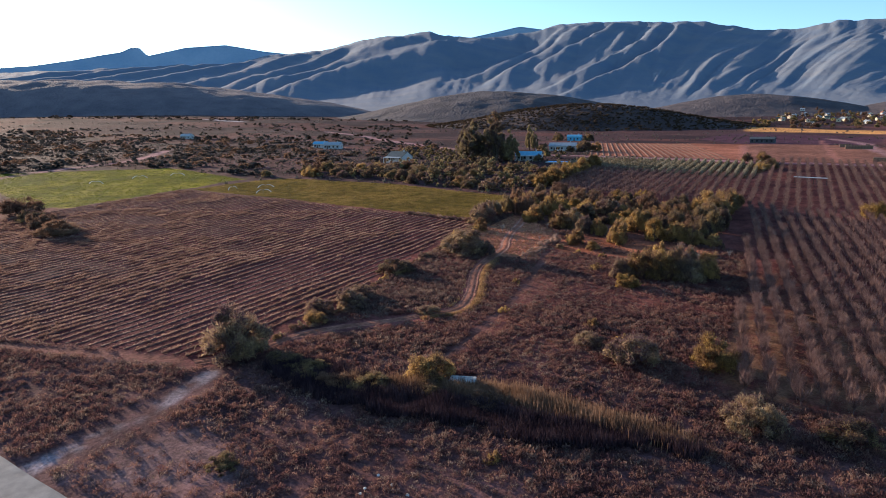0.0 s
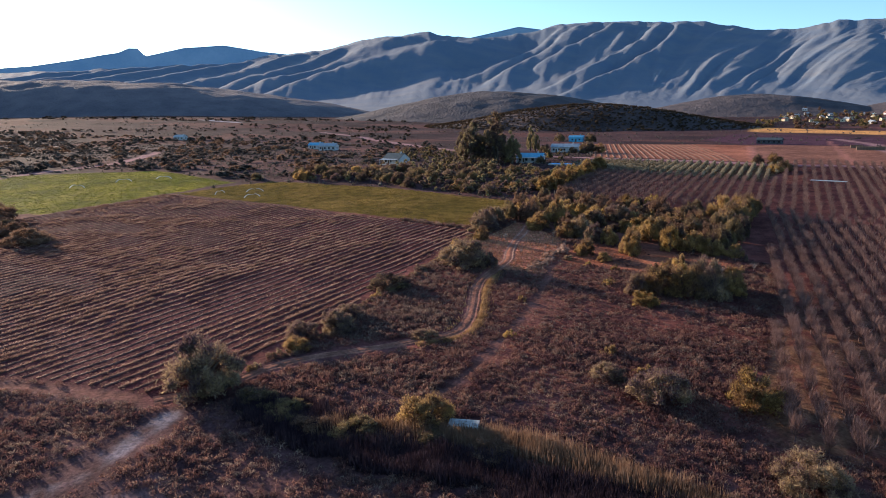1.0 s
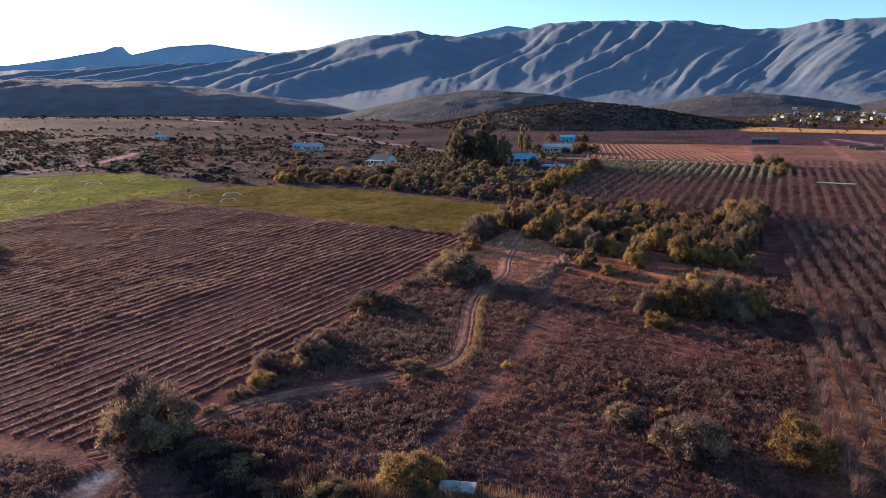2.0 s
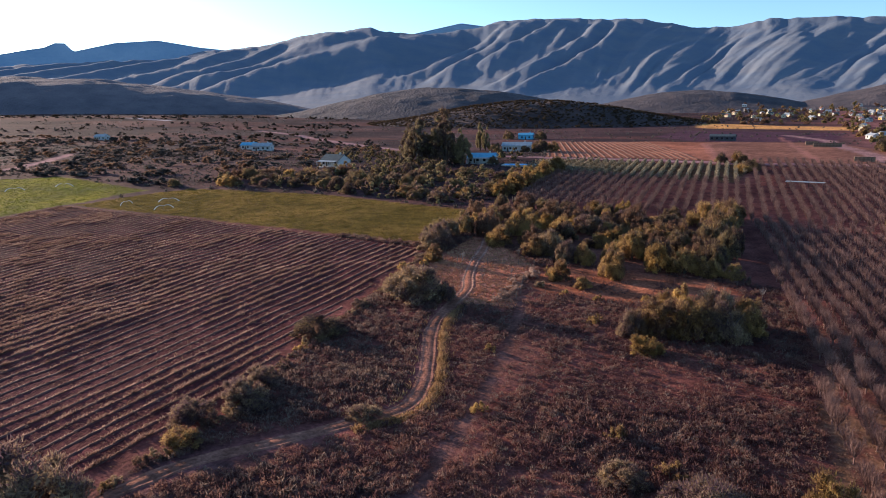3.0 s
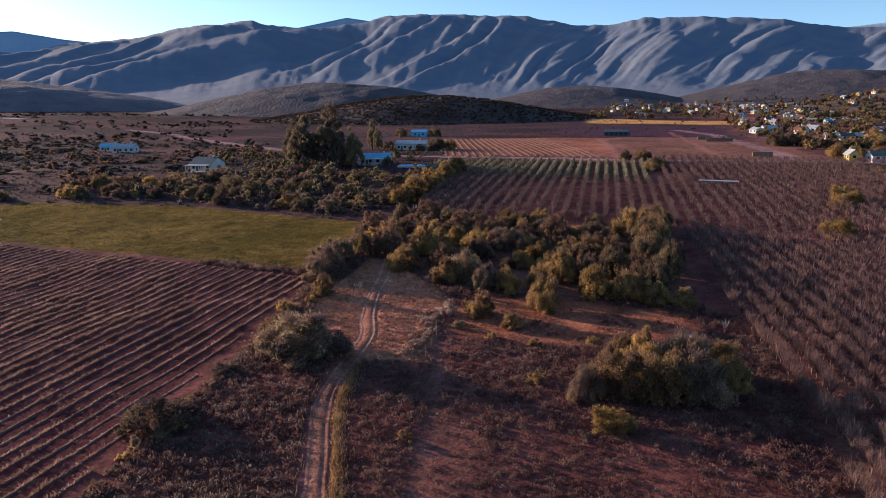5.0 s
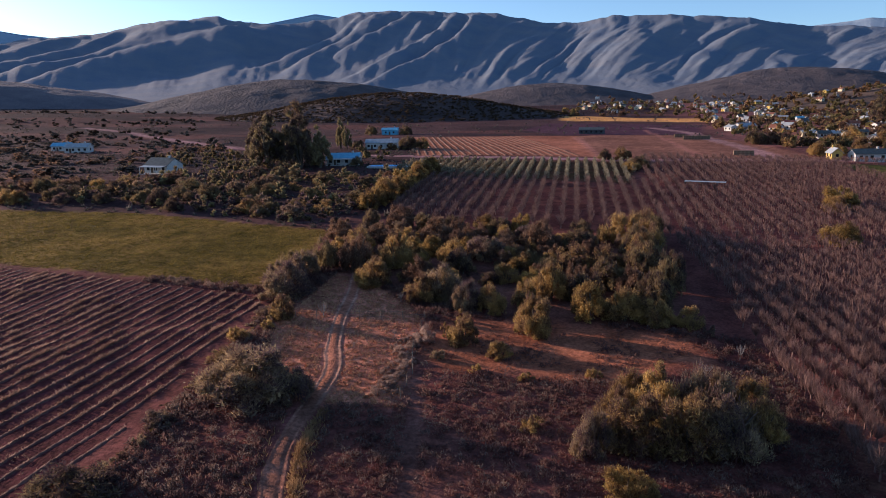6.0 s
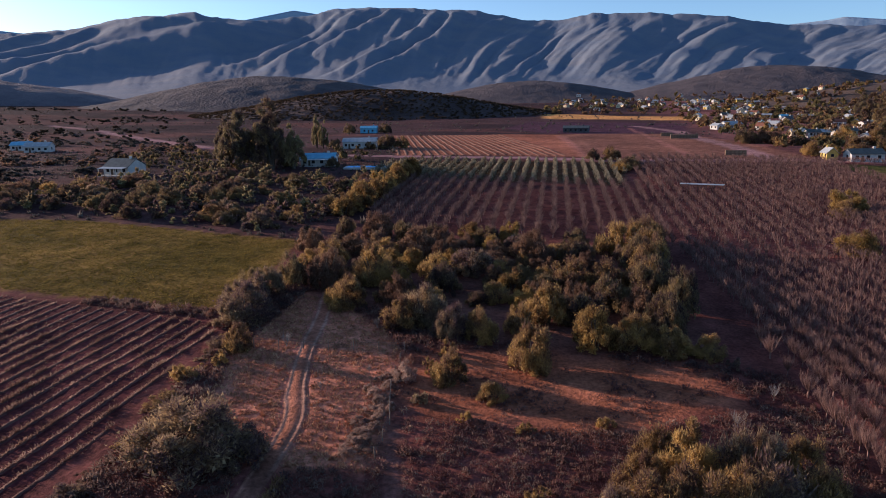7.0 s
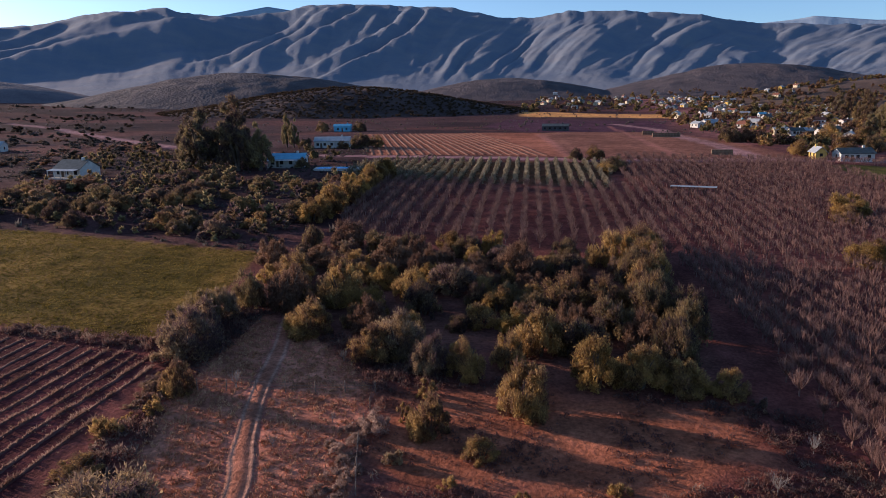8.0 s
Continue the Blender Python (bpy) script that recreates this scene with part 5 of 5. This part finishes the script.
for side in (-1, 1):
    part("headwall", box("headwall", side * 1.45 - 0.15, -0.9, -0.4, side * 1.45 + 0.15, 0.9, 0.35, CONCRETE, 0.03), culvert)

# ---- town
rng = np.random.default_rng(23)
walls = [WHITEWASH, mottled("cream_wall", (0.5, 0.42, 0.28), (0.66, 0.58, 0.42), 0.8, 0.85), mottled("ochre_wall", (0.5, 0.33, 0.08), (0.62, 0.45, 0.14), 0.8, 0.85)]
ROW_ROOFS = [PALE_ROOF, DARK_ROOF]
roofs = [PALE_ROOF, DARK_ROOF, mottled("rust_roof", (0.16, 0.06, 0.04), (0.26, 0.11, 0.07), 0.8, 0.6), BLUE_ROOF]
house("cottage", 35, 553, 30, 12, 7, 2.8, 4.8, WHITEWASH, PALE_ROOF, "white village house with a pale roof", 0, 3)
house("cottage", 26, 548, 120, 7, 5, 2.6, 3.8, WHITEWASH, PALE_ROOF, "small white village house with a pale roof", 0, 2)
for x, y, a, b in ((52, 462, 0, 1), (58, 458, 10, 0), (64, 459, 5, 1), (70, 463, 15, 0), (68, 450, 20, 0), (78, 470, 8, 1), (72, 428, 60, 0)):
    house("row_cottage", x, y, a, 6.2, 4.6, 2.6, 3.8, walls[b], ROW_ROOFS[(x // 6) % 2], "small plastered cottage in a village row", 0, 2, category="house")
house("cottage", 48, 352, 8, 11, 6.5, 2.7, 4.2, WHITEWASH, DARK_ROOF, "white cottage with a dark roof beside the road", 0, 3)
house("cottage", 37.5, 354, 95, 6, 3.6, 2.6, 4.2, walls[2], PALE_ROOF, "small yellow-gabled cottage beside the road", 0, 2)
for k in range(150):
    if k < 14:
        x, y = rng.uniform(30, 150), rng.uniform(420, 640)
    elif k < 70:
        x, y = rng.uniform(-110, 130), rng.uniform(900, 1350)
    else:
        y = rng.uniform(640, 1200)
        x = rng.uniform(20, 60) + (y - 600) * 0.05 + rng.uniform(0, 1) ** 1.5 * 140
    house("village_house", x, y, rng.uniform(0, 180), rng.uniform(5.5, 8.5), rng.uniform(4.2, 5.6), rng.uniform(2.5, 3.0), rng.uniform(3.6, 4.5), walls[rng.choice(3, p=[0.55, 0.35, 0.1])], roofs[rng.choice(4, p=[0.36, 0.3, 0.31, 0.03])], "small plastered village house among trees", 0, 2)
belt = np.stack([rng.uniform(30, 72, 46), rng.uniform(404, 418, 46), rng.uniform(5, 8, 46), rng.uniform(3.5, 5, 46)], 1)
trees = np.concatenate([belt, scatter(rng, 560, 22, 270, 385, 760, 6.5, 4.8), scatter(rng, 340, -120, 320, 780, 1350, 8, 5.5), scatter(rng, 900, 110, 520, 440, 900, 9, 6)])
a, d = rng.uniform(580, 1180, 1500), rng.uniform(510, 930, 1500)
wx, wy = place(a, d)
on = (hill_height(wx, wy, *HILLS["hill_wooded"][:4]) > 3) & (fbm(wx / 60, wy / 60, 17, 3) > 0.4)
w = rng.uniform(4, 9, on.sum())
trees = np.concatenate([trees, np.stack([wx[on], wy[on], w, w * rng.uniform(0.6, 0.9, on.sum())], 1)])
grove("village_trees", trees, (TREE_LEAF, OLIVE, BROWN_LEAF), "leafy trees among the village houses", 6, 15, 1.15, 6)

# ---------------------------------------------------------------- far farm buildings
rng = np.random.default_rng(29)
# barn walls painted dark grey to stand in for shade on the long side
house("barn", -59, 512, -4, 15, 7, 2.8, 4.0, mottled("shade_dark_wall", (0.05, 0.05, 0.06), (0.1, 0.1, 0.11), 0.8, 0.8), DARK_ROOF, "long low barn with a dark roof behind the red field", 0, 5, category="barn")
CRATE = mottled("weathered_crates", (0.14, 0.09, 0.06), (0.3, 0.2, 0.13), 0.8, 0.9, 0.2)


def crate_stack(x, y, turn, n):
    """A long stack of wooden harvest crates, two high, each crate a box of its own."""
    root = tagged(new("crate_stack"), "long stack of weathered wooden harvest crates", "crates", "crate stacks")
    root.matrix_basis = pose(x, y, land1(x, y), 0, 0, turn)
    me = box("crate", -0.72, -0.6, 0, 0.72, 0.6, 1.0, CRATE, 0.05)
    for k in range(n):
        for level in range(2):
            part("crate", me, root, "", pose((k - n / 2) * 1.5, rng.uniform(-0.1, 0.1), -0.1 + level * 1.02, 0, 0, rng.uniform(-3, 3)))
    return root


crate_stack(-2, 450, 8, 9)
crate_stack(-9, 470, 8, 4)
crate_stack(8, 360, 4, 5)

# ---------------------------------------------------------------- fence across the clearing
POST_WOOD = mottled("pale_fence_posts", (0.16, 0.11, 0.08), (0.3, 0.22, 0.17), 3, 0.9, 0.2)
WIRE = mottled("fence_wire", (0.14, 0.12, 0.1), (0.25, 0.22, 0.2), 3, 0.7, 0, 4, 0.5)
fence = tagged(new("wire_fence"), "thin wire fence on pale wooden posts", "fence")
ends = [(-78.5, 150.5), (-60.8, 153), (-59.5, 143.6), (-57.5, 137), (-56.6, 128)]
spots = []
for (ax, ay), (bx, by) in zip(ends, ends[1:]):
    n = max(2, int(math.hypot(bx - ax, by - ay) / 2.6))
    spots += [(ax + (bx - ax) * k / n, ay + (by - ay) * k / n) for k in range(n)]
v, f = limb([(0, 0, -0.3), (0, 0, 0.9), (0.02, 0, 1.25)], [0.06, 0.055, 0.05], 6)
post = polys("post", v, f, POST_WOOD)
for x, y in spots:
    part("post", post, fence, "", pose(x, y, land1(x, y), rng.uniform(-3, 3), rng.uniform(-3, 3), rng.uniform(0, 90)))
for h in (0.4, 0.75, 1.1):
    v, f = limb([(x, y, land1(x, y) + h) for x, y in spots], [0.012] * len(spots), 3)
    part("wire", polys("wire", v, f, WIRE), fence)

# ---------------------------------------------------------------- sprinklers on the meadows
WATER = mottled("sprinkler_water", (0.7, 0.72, 0.74), (0.9, 0.92, 0.94), 2, 0.15, 0)


def sprinkler(x, y, turn):
    root = tagged(new("sprinkler"), "field sprinkler on a thin riser throwing a white jet", "sprinkler", "meadow sprinklers")
    root.matrix_basis = pose(x, y, land1(x, y), 0, 0, turn)
    v, f = limb([(0, 0, -0.3), (0, 0, 1.3)], [0.035, 0.03], 5)
    part("riser", polys("riser", v, f, WIRE), root)
    for side in (1, -1):
        arc = [(side * 2.8 * k / 9, 0.3 * side * (k / 9) ** 2, 1.3 + 1.5 * (k / 9) - 2.2 * (k / 9) ** 2) for k in range(10)]
        v, f = limb(arc, [0.03 + 0.1 * k / 9 for k in range(10)], 4)
        part("water_jet", polys("water_jet", v, f, WATER, True), root, "white jet of water")
    return root


for x, y, a in ((-244, 153, 20), (-242, 170, 60), (-236, 183, 30), (-188, 168, 100), (-180, 176, 40), (-172, 167, 70)):
    sprinkler(x, y, a)

# ---------------------------------------------------------------- pale stones in the scrub
STONE = mottled("pale_stone", (0.5, 0.48, 0.45), (0.72, 0.7, 0.66), 2, 0.9, 0.3)
for k, (x, y) in enumerate(((-36.5, 47.8), (-36.2, 45.4), (-34.4, 47), (-32.2, 46.4), (-36, 44.5))):
    bm = bmesh.new()
    bmesh.ops.create_icosphere(bm, subdivisions=2, radius=0.2)
    for q in bm.verts:
        q.co *= 0.8 + 0.4 * noise.noise(q.co * 4 + Vector((k, 0, 0)))
        q.co.z *= 0.7
    me = bpy.data.meshes.new("stone")
    bm.to_mesh(me)
    bm.free()
    me.materials.append(STONE)
    ob = tagged(new("stone", me), "small pale stone lying in the scrub", "stone", "pale stones")
    ob.location = (x, y, land1(x, y) + 0.06)

# ---------------------------------------------------------------- small growth round the clearing
rng = np.random.default_rng(31)
SILVER_LEAF = leafy("silver_leaves", (0.2, 0.135, 0.115), (0.6, 0.42, 0.34), 0.5)
KINDS["silver"] = [woody("bush", rng, 6.0, 4.0, SILVER_LEAF, 30, 110, 0.14, 0.05, "small pale silver-grey bush", stems=3) for _ in range(3)]
for k in range(3):
    SPAN["silver", k] = (5.4, 3.6)
PALE_TWIG = mottled("silver_dead_twigs", (0.2, 0.17, 0.15), (0.38, 0.33, 0.3), 2, 0.9)
vt, ft = bare_tree(rng, 2.0, 20, 0.7)
dead_mesh = polys("twig_crown", vt, ft, PALE_TWIG)
for x, y, s in ((-74.8, 151.5, 0.9), (-66.5, 142, 0.5), (-26.5, 143, 0.8), (-66.5, 160, 0.7), (-63, 147, 0.5), (-22, 150, 0.8)):
    ob = tagged(new("dead_bush"), "leafless silvery dead bush in dry grass", "bush", "dead bushes")
    ob.matrix_basis = Matrix.LocRotScale((x, y, land1(x, y) - 0.05), Euler((0, 0, rng.uniform(0, 6))), (s, s, s))
    part("twig_crown", dead_mesh, ob)
for k in range(20):
    y = 131 + k * 0.82
    bush("silver", float(np.interp(y, [128, 137, 143.6, 153], [-57.6, -58.6, -60.2, -61.4])) + rng.uniform(-1.8, 0.5), y, rng.uniform(1.3, 2.4), rng.uniform(0.6, 1.15), "pale silver-grey bush along the fence", "fence line bushes")
bush("silver", -58.8, 146.4, 2.8, 2.0, "pale silver-grey bush along the fence", "fence line bushes")
for x, y, w, h in ((-38, 141, 1.6, 1.2), (-45, 138.5, 1.8, 1.2), (-29.5, 160, 2.0, 2.2), (-24.5, 157, 1.5, 1.5), (-56, 142, 1.7, 1.2), (-51, 139.5, 1.4, 1.0), (-43, 128, 2.2, 1.5), (-33, 97, 2.0, 1.4), (-27, 92, 2.2, 1.5), (-47, 96, 1.8, 1.3), (-52.5, 112, 1.6, 1.2)):
    bush(["olive", "grey"][int(w * 10) % 2], x, y, w, h, "small rounded olive-grey bush on red soil", "small bushes on the clearing")
